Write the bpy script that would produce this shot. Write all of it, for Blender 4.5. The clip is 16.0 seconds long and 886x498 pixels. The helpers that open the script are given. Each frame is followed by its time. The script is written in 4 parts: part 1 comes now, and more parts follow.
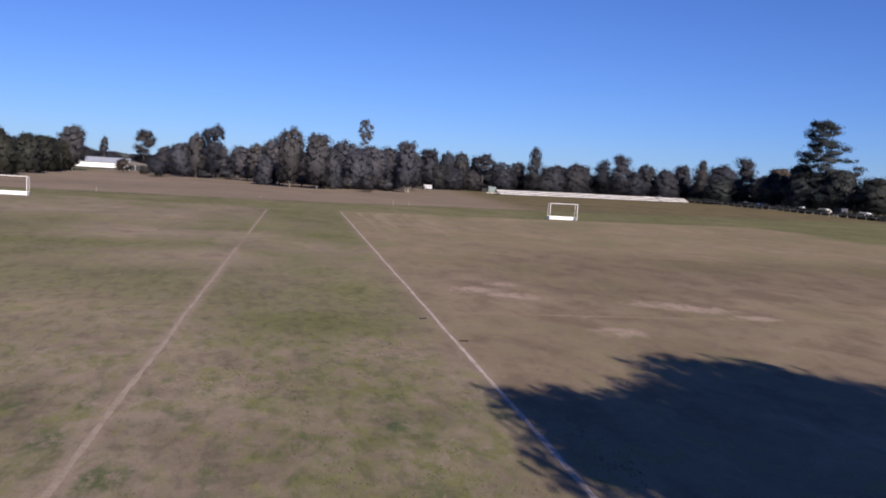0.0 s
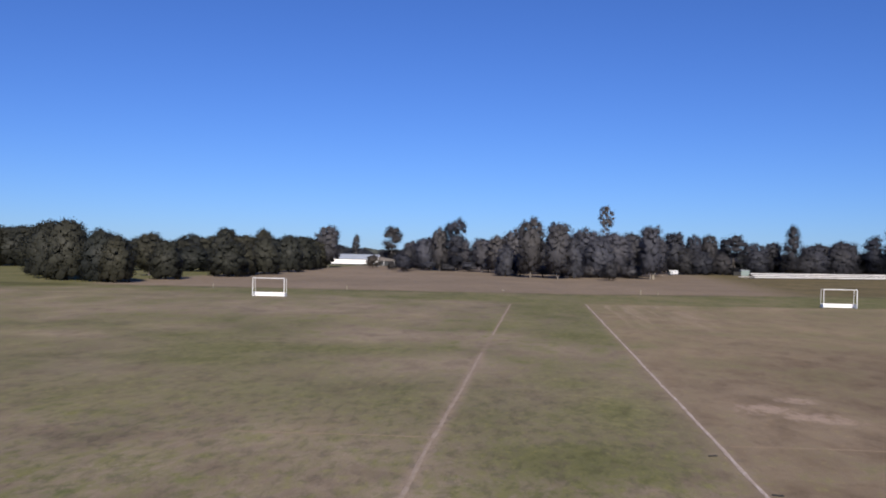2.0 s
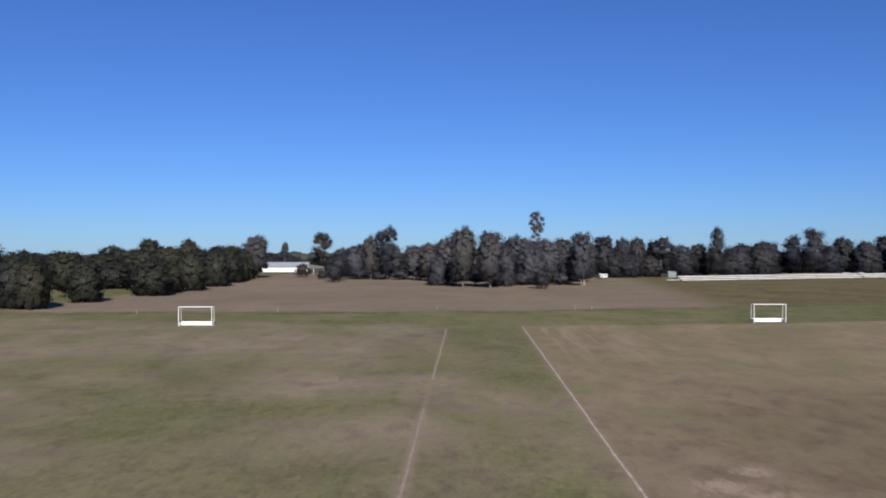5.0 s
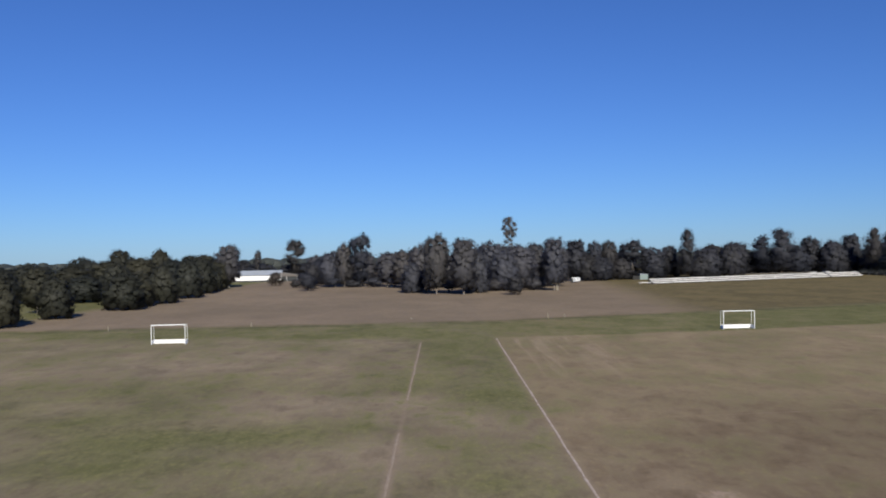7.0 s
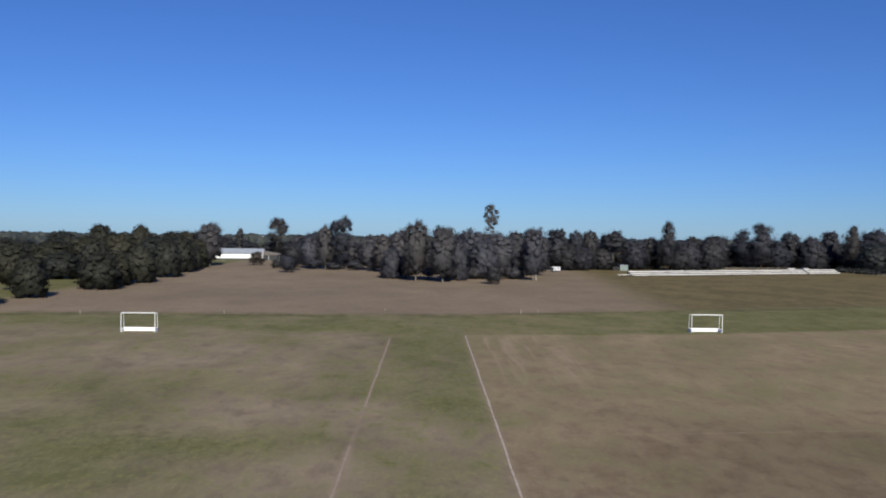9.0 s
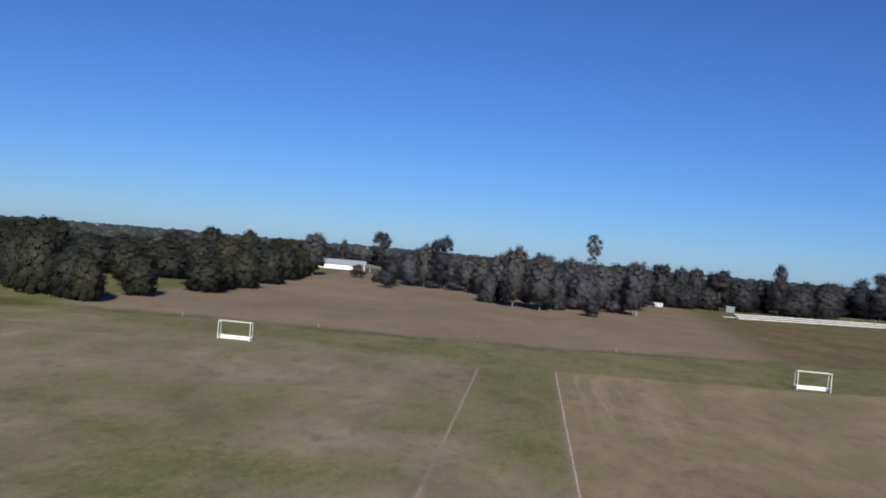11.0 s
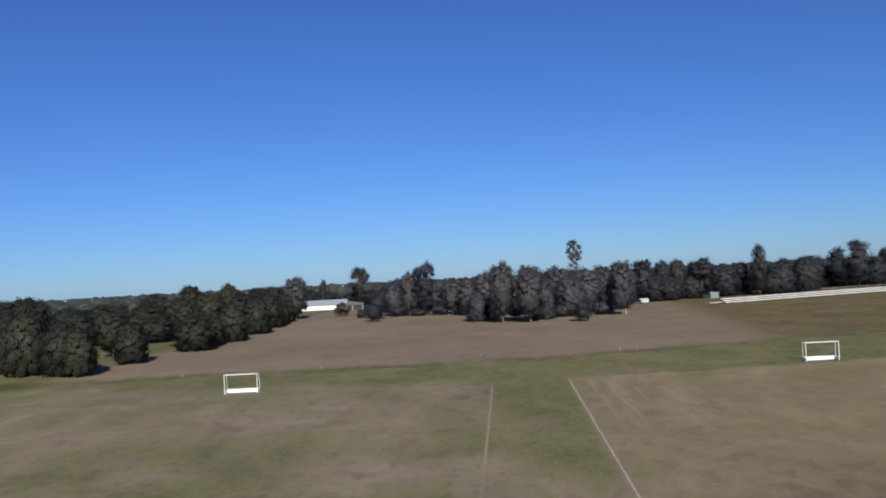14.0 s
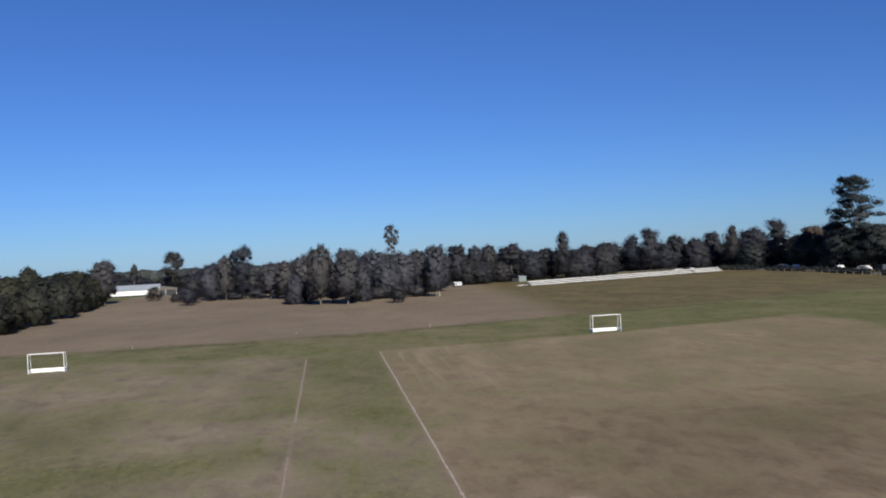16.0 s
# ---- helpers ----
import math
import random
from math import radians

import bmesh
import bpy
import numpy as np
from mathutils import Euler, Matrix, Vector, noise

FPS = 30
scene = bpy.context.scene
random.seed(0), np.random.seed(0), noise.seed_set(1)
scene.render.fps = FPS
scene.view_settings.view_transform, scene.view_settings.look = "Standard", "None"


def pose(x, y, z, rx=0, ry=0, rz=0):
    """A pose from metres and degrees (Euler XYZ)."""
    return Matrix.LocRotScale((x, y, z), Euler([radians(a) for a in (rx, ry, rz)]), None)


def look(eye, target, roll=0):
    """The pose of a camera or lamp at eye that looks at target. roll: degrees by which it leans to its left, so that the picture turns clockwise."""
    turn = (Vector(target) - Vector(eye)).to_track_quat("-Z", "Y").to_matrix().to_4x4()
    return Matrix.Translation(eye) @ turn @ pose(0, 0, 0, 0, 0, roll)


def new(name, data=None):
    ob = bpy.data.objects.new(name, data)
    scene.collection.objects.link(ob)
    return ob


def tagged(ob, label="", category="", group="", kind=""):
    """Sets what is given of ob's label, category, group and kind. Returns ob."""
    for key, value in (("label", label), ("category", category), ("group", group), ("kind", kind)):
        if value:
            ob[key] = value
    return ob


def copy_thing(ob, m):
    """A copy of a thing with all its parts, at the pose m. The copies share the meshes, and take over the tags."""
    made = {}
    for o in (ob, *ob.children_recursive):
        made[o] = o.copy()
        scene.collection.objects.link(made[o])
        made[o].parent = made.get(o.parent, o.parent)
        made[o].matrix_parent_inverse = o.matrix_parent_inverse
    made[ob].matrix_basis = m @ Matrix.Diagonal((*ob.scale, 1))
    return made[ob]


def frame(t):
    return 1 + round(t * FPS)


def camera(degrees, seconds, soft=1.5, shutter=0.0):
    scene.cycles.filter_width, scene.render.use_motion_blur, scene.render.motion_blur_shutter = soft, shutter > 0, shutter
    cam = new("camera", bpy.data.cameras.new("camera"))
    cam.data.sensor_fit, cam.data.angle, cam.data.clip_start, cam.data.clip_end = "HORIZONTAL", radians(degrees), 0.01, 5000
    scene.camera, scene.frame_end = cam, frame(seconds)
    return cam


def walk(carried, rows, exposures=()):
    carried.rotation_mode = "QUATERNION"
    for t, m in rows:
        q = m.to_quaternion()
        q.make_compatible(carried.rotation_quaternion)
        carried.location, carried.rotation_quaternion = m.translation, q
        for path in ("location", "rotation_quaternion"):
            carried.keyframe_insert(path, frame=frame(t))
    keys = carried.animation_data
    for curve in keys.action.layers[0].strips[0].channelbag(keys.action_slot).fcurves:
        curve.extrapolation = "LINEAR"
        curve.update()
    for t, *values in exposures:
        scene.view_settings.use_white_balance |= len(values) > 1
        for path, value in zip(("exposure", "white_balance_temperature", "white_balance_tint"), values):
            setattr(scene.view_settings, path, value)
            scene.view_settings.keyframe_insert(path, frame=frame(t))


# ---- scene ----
cam = camera(54.5, 16.0, soft=1.9)
PATH = [
    (0, (-4.74, -100.11, 4.88), (3.65, -51.00, 0.57), 3.35),
    (0.5, (-5.42, -99.13, 4.79), (1.72, -49.70, 2.55), 2.95),
    (1, (-5.94, -97.32, 5.25), (-2.54, -47.44, 5.47), -1.17),
    (1.5, (-5.41, -96.28, 5.06), (-8.23, -46.36, 5.10), 4.20),
    (2, (-5.22, -95.64, 5.36), (-10.74, -45.95, 5.55), 1.14),
    (2.5, (-5.69, -95.24, 5.94), (-9.38, -45.39, 7.05), -1.27),
    (3, (-5.86, -94.82, 6.49), (-7.00, -44.84, 6.46), -1.87),
    (3.5, (-5.81, -94.69, 6.61), (-5.26, -44.69, 6.17), 2.30),
    (4, (-5.94, -94.24, 6.86), (-6.58, -44.26, 6.08), 3.30),
    (4.5, (-5.90, -93.80, 7.52), (-7.89, -43.84, 7.51), 0.54),
    (7, (-5.77, -94.32, 9.38), (-5.67, -44.32, 9.58), -0.99),
    (7.5, (-5.55, -94.55, 9.55), (-4.76, -44.55, 9.55), -1.70),
    (8, (-5.13, -94.80, 10.13), (-3.90, -44.82, 9.49), -1.44),
    (10.5, (-3.33, -93.74, 12.41), (-5.61, -43.81, 11.11), 5.74),
    (11, (-3.55, -93.44, 12.45), (-8.71, -43.71, 12.22), 4.98),
    (11.5, (-3.55, -93.43, 12.86), (-10.35, -43.90, 12.54), 4.86),
    (12, (-4.00, -93.47, 13.47), (-10.72, -43.93, 12.86), 3.67),
    (12.5, (-4.97, -93.41, 13.06), (-11.28, -43.81, 13.40), 2.16),
    (13, (-5.46, -93.30, 12.73), (-11.04, -43.63, 14.27), -0.73),
    (13.5, (-5.95, -93.40, 12.29), (-10.03, -43.56, 12.70), -2.83),
    (14, (-6.28, -93.41, 12.04), (-9.72, -43.55, 13.36), -3.02),
    (14.5, (-6.38, -93.63, 10.80), (-9.27, -43.82, 14.04), -4.42),
    (15, (-6.36, -94.28, 10.84), (-7.26, -44.34, 13.17), -3.42),
    (15.5, (-6.04, -95.88, 10.83), (-2.30, -46.06, 12.71), -2.62),
    (16, (-5.63, -97.57, 10.96), (1.20, -48.04, 11.05), -2.73),
]
walk(cam, [(t, look(eye, target, roll)) for t, eye, target, roll in PATH], [(0, 0.45, 6650, 20), (1.0, 0.43, 6500, 17), (2.5, 0.38, 6500, 15), (4.5, 0.35, 6500, 11), (7.0, 0.29, 6500, 9), (11, 0.25, 6500, 8), (16, 0.25, 6500, 8)])

# ---- light ----
SUN_EL, SUN_AZ = 28.0, 169.0  # degrees above the horizon; degrees clockwise from +y
sun_way = Vector((math.sin(radians(SUN_AZ)) * math.cos(radians(SUN_EL)), math.cos(radians(SUN_AZ)) * math.cos(radians(SUN_EL)), math.sin(radians(SUN_EL))))
sun_data = bpy.data.lights.new("sun", "SUN")
sun_data.energy, sun_data.angle, sun_data.color = 5.0, radians(0.53), (1.0, 0.93, 0.80)
sun = new("sun", sun_data)
sun.matrix_world = look((0, 0, 60), Vector((0, 0, 60)) - sun_way)

world = bpy.data.worlds.new("clear_sky")
scene.world = world
world.use_nodes = True
wt = world.node_tree
sky = wt.nodes.new("ShaderNodeTexSky")
sky.sky_type, sky.sun_disc = "NISHITA", False
sky.sun_elevation, sky.sun_rotation = radians(SUN_EL), radians(SUN_AZ)
sky.altitude, sky.air_density, sky.dust_density, sky.ozone_density = 50.0, 0.90, 0.06, 3.4
deep = wt.nodes.new("ShaderNodeMixRGB")  # the deep blue of a clear dry sky
deep.blend_type = "MULTIPLY"
deep.inputs[0].default_value, deep.inputs[2].default_value = 1.0, (0.370, 0.590, 1.06, 1.0)
wt.links.new(sky.outputs[0], deep.inputs[1])
wt.links.new(deep.outputs[0], wt.nodes["Background"].inputs[0])
wt.nodes["Background"].inputs[1].default_value = 0.073


# ---- material helpers ----
class Nodes:
    """A short way to write a node material."""

    def __init__(self, name):
        self.mat = bpy.data.materials.new(name)
        self.mat.use_nodes = True
        self.tree = self.mat.node_tree
        self.shader = self.tree.nodes["Principled BSDF"]
        self.out = self.tree.nodes["Material Output"]

    def add(self, kind, **values):
        n = self.tree.nodes.new(kind)
        for key, value in values.items():
            if key == "operation":
                n.operation = value
            elif key == "blend":
                n.blend_type = value
        return n

    def plug(self, value, socket):
        if isinstance(value, bpy.types.NodeSocket):
            self.tree.links.new(value, socket)
        else:
            socket.default_value = value

    def calc(self, operation, a, b=0.0, c=0.0):
        n = self.add("ShaderNodeMath", operation=operation)
        for k, v in enumerate((a, b, c)):
            self.plug(v, n.inputs[k])
        return n.outputs[0]

    def ramp(self, value, low, high, a=0.0, b=1.0):
        n = self.add("ShaderNodeMapRange")
        n.interpolation_type = "SMOOTHSTEP"
        for k, v in enumerate((value, low, high, a, b)):
            self.plug(v, n.inputs[k])
        return n.outputs[0]

    def mix(self, fac, a, b, blend="MIX"):
        n = self.add("ShaderNodeMixRGB", blend=blend)
        for k, v in enumerate((fac, a, b)):
            self.plug(v if isinstance(v, (float, int, bpy.types.NodeSocket)) else (*v, 1.0), n.inputs[k])
        return n.outputs[0]

    def position(self):
        return self.add("ShaderNodeNewGeometry").outputs["Position"]

    def own(self):
        return self.add("ShaderNodeTexCoord").outputs["Object"]

    def scaled(self, vector, x, y, z):
        n = self.add("ShaderNodeMapping")
        self.plug(vector, n.inputs[0])
        n.inputs["Scale"].default_value = (x, y, z)
        return n.outputs[0]

    def noise(self, vector, scale, detail=3.0, rough=0.55, warp=0.0):
        n = self.add("ShaderNodeTexNoise")
        self.plug(vector, n.inputs["Vector"])
        n.inputs["Scale"].default_value, n.inputs["Detail"].default_value = scale, detail
        n.inputs["Roughness"].default_value, n.inputs["Distortion"].default_value = rough, warp
        return n.outputs[0]

    def bump(self, height, strength, distance=0.05):
        n = self.add("ShaderNodeBump")
        n.inputs["Strength"].default_value, n.inputs["Distance"].default_value = strength, distance
        self.plug(height, n.inputs["Height"])
        self.tree.links.new(n.outputs[0], self.shader.inputs["Normal"])

    def finish(self, colour, rough=0.8, metal=0.0, gloss=0.3):
        self.plug(colour if isinstance(colour, bpy.types.NodeSocket) else (*colour, 1.0), self.shader.inputs["Base Color"])
        self.plug(rough, self.shader.inputs["Roughness"])
        self.shader.inputs["Metallic"].default_value = metal
        self.shader.inputs["Specular IOR Level"].default_value = gloss
        return self.mat


def painted(name, colour, rough=0.5, dirt=0.25, scale=3.0, metal=0.0):
    """Paint or sheet with faint dirt at two scales."""
    n = Nodes(name)
    p = n.own()
    a, b = n.noise(p, scale, 4.0), n.noise(p, scale * 9, 2.0)
    fac = n.calc("MULTIPLY", n.calc("ADD", n.ramp(a, 0.42, 0.72), n.calc("MULTIPLY", b, 0.4)), dirt)
    colour = n.mix(fac, colour, tuple(c * 0.55 + 0.02 for c in colour))
    n.bump(b, 0.08, 0.01)
    return n.finish(colour, n.ramp(a, 0.2, 0.8, rough - 0.08, rough + 0.1), metal)


def foliage(name, dark, light, through_light=0.3):
    """Leaves: each tree a little different, each leaf spray too."""
    n = Nodes(name)
    info = n.add("ShaderNodeObjectInfo").outputs["Random"]
    island = n.add("ShaderNodeNewGeometry").outputs["Random Per Island"]
    p = n.own()
    patch, fine = n.noise(p, 6.0, 3.0, 0.6), n.noise(p, 26.0, 3.0, 0.65)
    fac = n.calc("ADD", n.calc("MULTIPLY", island, 0.12), n.calc("ADD", n.calc("MULTIPLY", n.ramp(patch, 0.3, 0.7), 0.42), n.calc("MULTIPLY", n.ramp(fine, 0.3, 0.7), 0.46)))
    colour = n.mix(fac, dark, light)
    tone = n.mix(info, (0.80, 0.82, 0.84), (1.20, 1.17, 1.13))
    hue = n.calc("FRACT", n.calc("MULTIPLY", info, 7.31))
    tone = n.mix(1.0, tone, n.mix(hue, (0.93, 0.98, 1.09), (1.08, 1.02, 0.91)), "MULTIPLY")
    colour = n.mix(1.0, colour, tone, "MULTIPLY")
    n.finish(colour, 0.6, 0.0, 0.25)
    glow = n.add("ShaderNodeBsdfTranslucent")
    n.plug(n.mix(1.0, colour, (1.05, 1.05, 0.9), "MULTIPLY"), glow.inputs[0])
    both = n.add("ShaderNodeMixShader")
    both.inputs[0].default_value = through_light
    n.tree.links.new(n.shader.outputs[0], both.inputs[1])
    n.tree.links.new(glow.outputs[0], both.inputs[2])
    n.tree.links.new(both.outputs[0], n.out.inputs[0])
    return n.mat


def bark(name, dark, light):
    n = Nodes(name)
    p = n.own()
    a, b = n.noise(n.scaled(p, 6, 6, 1), 1.5, 4.0), n.noise(p, 14.0, 3.0)
    n.bump(b, 0.5, 0.03)
    return n.finish(n.mix(n.ramp(n.calc("ADD", n.calc("MULTIPLY", a, 0.7), n.calc("MULTIPLY", b, 0.3)), 0.35, 0.65), dark, light), 0.9, 0.0, 0.2)


GREENER = ((-2.7, -81.6, 1.4, 1.6), (-4.4, -73.0, 1.8, 1.4), (-21.2, -50, 3.8, 2.6), (-14.8, -49.4, 5.4, 2.4), (-27.0, -45.3, 4.0, 2.4), (-22.5, -55.5, 4.0, 2), (-2.9, -38, 2.3, 2.4), (-3.9, -59, 1.6, 2), (-36.9, -41.5, 5.4, 3.5), (-2.3, -65, 1.4, 2.2), (-3.6, -89, 1.2, 1.6))
LEAFY = ((-21.6, -17.6, 4.5, 1.8), (-18.0, -32.8, 4.5, 1.8), (-14.4, -68, 6.3, 4), (-11.7, -63, 4.5, 2.5), (-4.0, -17, 2.9, 12), (-3.8, -71, 3.8, 5), (-30.6, -64, 9.0, 5), (-34.2, -54, 5.4, 4))
DRIER = ((-4.5, -47, 5.0, 2.6), (-7.7, -42.5, 2.7, 3.5), (-27.0, -20, 13.5, 8), (-2.0, -77.0, 2.4, 1.6), (-7.0, -83.0, 1.4, 4.0), (-14.4, -40, 5.4, 3), (-8.1, -54, 2.0, 3))


def ground_material():
    """Dry sports turf: worn tan pitches, a greener strip between them, a lush band behind, a brown paddock beyond."""
    n = Nodes("dry_turf")
    p = n.position()
    split = n.add("ShaderNodeSeparateXYZ")
    n.plug(p, split.inputs[0])
    x, y = split.outputs[0], split.outputs[1]
    wide = n.noise(n.scaled(p, 1, 1, 1), 0.028, 3.0)
    broad = n.noise(n.scaled(p, 0.9, 0.6, 1), 0.13, 4.0, 0.6, 0.4)
    patch = n.noise(n.scaled(p, 1.1, 0.62, 1), 0.5, 4.0, 0.62, 0.3)
    clump = n.noise(n.scaled(p, 1.15, 0.62, 1), 1.4, 5.0, 0.68, 0.5)
    tuft = n.noise(n.scaled(p, 1.1, 0.6, 1), 3.6, 5.0, 0.7)
    blade = n.noise(p, 22.0, 3.0, 0.7)
    wob = n.calc("MULTIPLY", n.calc("SUBTRACT", broad, 0.5), 9.0)
    xs, ys = n.calc("ADD", x, n.calc("MULTIPLY", wob, 0.35)), n.calc("ADD", y, wob)

    small = n.calc("MULTIPLY", wob, 0.3)
    # how green the grass is, zone by zone
    between = n.calc("MULTIPLY", n.ramp(xs, -9.6, -6.8), n.ramp(n.calc("ADD", x, n.calc("MULTIPLY", small, 0.35)), 0.5, -0.9))
    left_pitch = n.ramp(xs, -6.8, -9.6)
    right_pitch = n.ramp(n.calc("ADD", x, n.calc("MULTIPLY", small, 0.35)), -0.9, 0.5)
    green = n.calc("ADD", n.calc("MULTIPLY", left_pitch, 0.32), n.calc("ADD", n.calc("MULTIPLY", between, n.ramp(y, -66.0, -25.0, 0.26, 0.62)), n.calc("MULTIPLY", right_pitch, n.ramp(y, -66.0, -40.0, -0.10, 0.08))))
    near_green = n.calc("MULTIPLY", n.ramp(y, -55.0, -92.0), n.calc("MULTIPLY", n.ramp(xs, 0.6, -3.0), -0.06))
    green = n.calc("ADD", green, near_green)
    end = n.calc("ADD", n.calc("MULTIPLY", n.calc("MINIMUM", n.calc("MAXIMUM", x, 0.0), 26.0), -0.13), n.calc("MULTIPLY", n.calc("MAXIMUM", n.calc("SUBTRACT", x, 26.0), 0.0), -0.29))
    end = n.calc("ADD", end, n.calc("ADD", n.calc("MULTIPLY", n.calc("MINIMUM", x, 0.0), 0.06), n.calc("MULTIPLY", n.calc("MAXIMUM", n.calc("SUBTRACT", -25.0, x), 0.0), -0.12)))
    shore = n.calc("ADD", n.calc("ADD", y, small), n.calc("ADD", end, n.ramp(x, -4.0, 2.0, 0.0, 1.0)))
    rim = n.calc("ADD", n.calc("ADD", y, n.calc("MULTIPLY", wob, 0.6)), n.calc("ADD", n.calc("MULTIPLY", n.calc("MAXIMUM", x, 0.0), -0.35), n.calc("MULTIPLY", n.calc("MINIMUM", x, 0.0), -0.06)))
    inside = n.ramp(n.calc("ADD", xs, small), 61.0, 55.5)
    outside = n.calc("MAXIMUM", n.ramp(shore, n.ramp(x, -3.0, 2.0, -1.8, -0.3), n.ramp(x, -3.0, 2.0, 2.6, 0.9)), n.calc("SUBTRACT", 1.0, inside))
    beyond = n.ramp(rim, 19.5, 24.5)
    lush = n.calc("MULTIPLY", outside, n.calc("SUBTRACT", 1.0, beyond))
    # olive ground towards the seating, past a slanting edge
    slant = n.calc("ADD", x, n.calc("ADD", n.calc("MULTIPLY", y, -0.06), n.calc("MULTIPLY", wob, 0.6)))
    olive = n.calc("MULTIPLY", n.ramp(slant, 24.0, 37.0), beyond)
    far_left = n.calc("MULTIPLY", n.ramp(xs, -64.0, -72.0), n.ramp(y, 2.0, 12.0))
    green = n.calc("ADD", n.calc("MULTIPLY", green, n.calc("SUBTRACT", 1.0, n.calc("MAXIMUM", lush, beyond))), n.calc("ADD", n.calc("MULTIPLY", lush, n.ramp(x, 5.0, 40.0, 0.62, 0.80)), n.calc("ADD", n.calc("MULTIPLY", olive, 0.34), n.calc("MULTIPLY", far_left, 0.78))))
    # known patches: greener clumps, drier worn ground
    for amount, spots in ((0.30, GREENER), (0.12, LEAFY), (-0.30, DRIER)):
        for cx, cy, rx, ry in spots:
            m = n.add("ShaderNodeMapping")
            m.vector_type = "TEXTURE"
            n.plug(p, m.inputs[0])
            m.inputs["Location"].default_value = (cx, cy, 0)
            m.inputs["Scale"].default_value = (rx, ry, 50)
            v = n.add("ShaderNodeVectorMath", operation="LENGTH")
            n.plug(m.outputs[0], v.inputs[0])
            d = n.calc("ADD", v.outputs["Value"], n.calc("MULTIPLY", n.calc("SUBTRACT", n.calc("ADD", n.calc("MULTIPLY", patch, 0.6), n.calc("MULTIPLY", clump, 0.4)), 0.5), 4.5))
            green = n.calc("ADD", green, n.ramp(d, 1.9, 0.0, 0.0, amount))
    streak = n.noise(n.scaled(p, 0.10, 1, 1), 0.55, 3.0, 0.6, 0.2)
    green = n.calc("ADD", green, n.calc("MULTIPLY", n.calc("SUBTRACT", streak, 0.5), n.calc("ADD", 0.12, n.calc("MULTIPLY", lush, 0.6))))
    tones = n.calc("ADD", n.calc("MULTIPLY", broad, 1.5), n.calc("ADD", n.calc("MULTIPLY", patch, 1.5), n.calc("ADD", n.calc("MULTIPLY", clump, 0.9), n.calc("MULTIPLY", tuft, 0.5))))
    level = n.calc("ADD", green, n.calc("SUBTRACT", tones, 2.17))
    near = n.ramp(y, -62.0, -84.0)
    level = n.calc("ADD", level, n.calc("MULTIPLY", near, n.calc("ADD", n.calc("MULTIPLY", n.calc("SUBTRACT", clump, 0.5), 2.0), n.calc("MULTIPLY", n.calc("SUBTRACT", tuft, 0.5), 1.2))))
    fac = n.ramp(level, -0.22, 0.92)

    straw = n.mix(n.ramp(patch, 0.3, 0.7), (0.200, 0.158, 0.114), (0.345, 0.278, 0.208))
    grass = n.mix(n.ramp(n.calc("ADD", n.calc("MULTIPLY", tuft, 0.6), n.calc("MULTIPLY", clump, 0.4)), 0.3, 0.7), (0.108, 0.110, 0.046), (0.190, 0.184, 0.084))
    straw = n.mix(n.calc("MULTIPLY", right_pitch, 0.7), straw, n.mix(n.ramp(patch, 0.3, 0.7), n.mix(n.ramp(y, -62.0, -28.0), (0.190, 0.141, 0.091), (0.240, 0.183, 0.116)), n.mix(n.ramp(y, -62.0, -28.0), (0.270, 0.206, 0.140), (0.330, 0.258, 0.161))))
    straw = n.mix(n.ramp(wide, 0.35, 0.65, 0.0, 0.5), straw, n.mix(1.0, straw, (0.78, 0.76, 0.78), "MULTIPLY"))
    grass = n.mix(n.ramp(level, 0.60, 1.50), grass, n.mix(tuft, (0.078, 0.080, 0.030), (0.130, 0.128, 0.052)))
    colour = n.mix(fac, straw, grass)
    # pale mown streaks at the far end of the right pitch
    mown = n.calc("MULTIPLY", n.ramp(n.noise(n.scaled(p, 1, 0.06, 1), 0.75, 3.0, 0.6, 0.5), 0.46, 0.72), n.calc("MULTIPLY", n.calc("MULTIPLY", n.ramp(y, -40.0, -20.0), n.ramp(shore, 0.4, -3.0)), n.calc("MULTIPLY", n.ramp(x, 0.4, 2.0), n.ramp(x, 14.0, 7.0))))
    colour = n.mix(n.calc("MULTIPLY", mown, 0.55), colour, (0.345, 0.275, 0.20))
    # paddock grass is browner, with seed heads
    brown = n.mix(n.ramp(n.calc("ADD", n.calc("MULTIPLY", wide, 0.6), n.calc("MULTIPLY", broad, 0.4)), 0.35, 0.65), (0.182, 0.143, 0.106), (0.262, 0.204, 0.150))
    brown_share = n.calc("MULTIPLY", beyond, n.calc("SUBTRACT", 1.0, n.calc("MINIMUM", n.calc("ADD", olive, far_left), 1.0)))
    colour = n.mix(n.calc("MULTIPLY", brown_share, 0.85), colour, brown)
    colour = n.mix(n.calc("MULTIPLY", olive, 0.72), colour, n.mix(n.ramp(n.calc("ADD", n.calc("MULTIPLY", broad, 0.6), n.calc("MULTIPLY", patch, 0.4)), 0.40, 0.60), (0.076, 0.064, 0.024), (0.162, 0.121, 0.060)))
    weedy = n.calc("MULTIPLY", n.calc("MULTIPLY", n.ramp(rim, 16.5, 19.5), n.ramp(rim, 25.0, 21.5)), n.ramp(n.calc("ADD", n.calc("MULTIPLY", streak, 0.6), n.calc("MULTIPLY", patch, 0.4)), 0.42, 0.60))
    colour = n.mix(n.calc("MULTIPLY", weedy, 0.7), colour, (0.085, 0.078, 0.042))
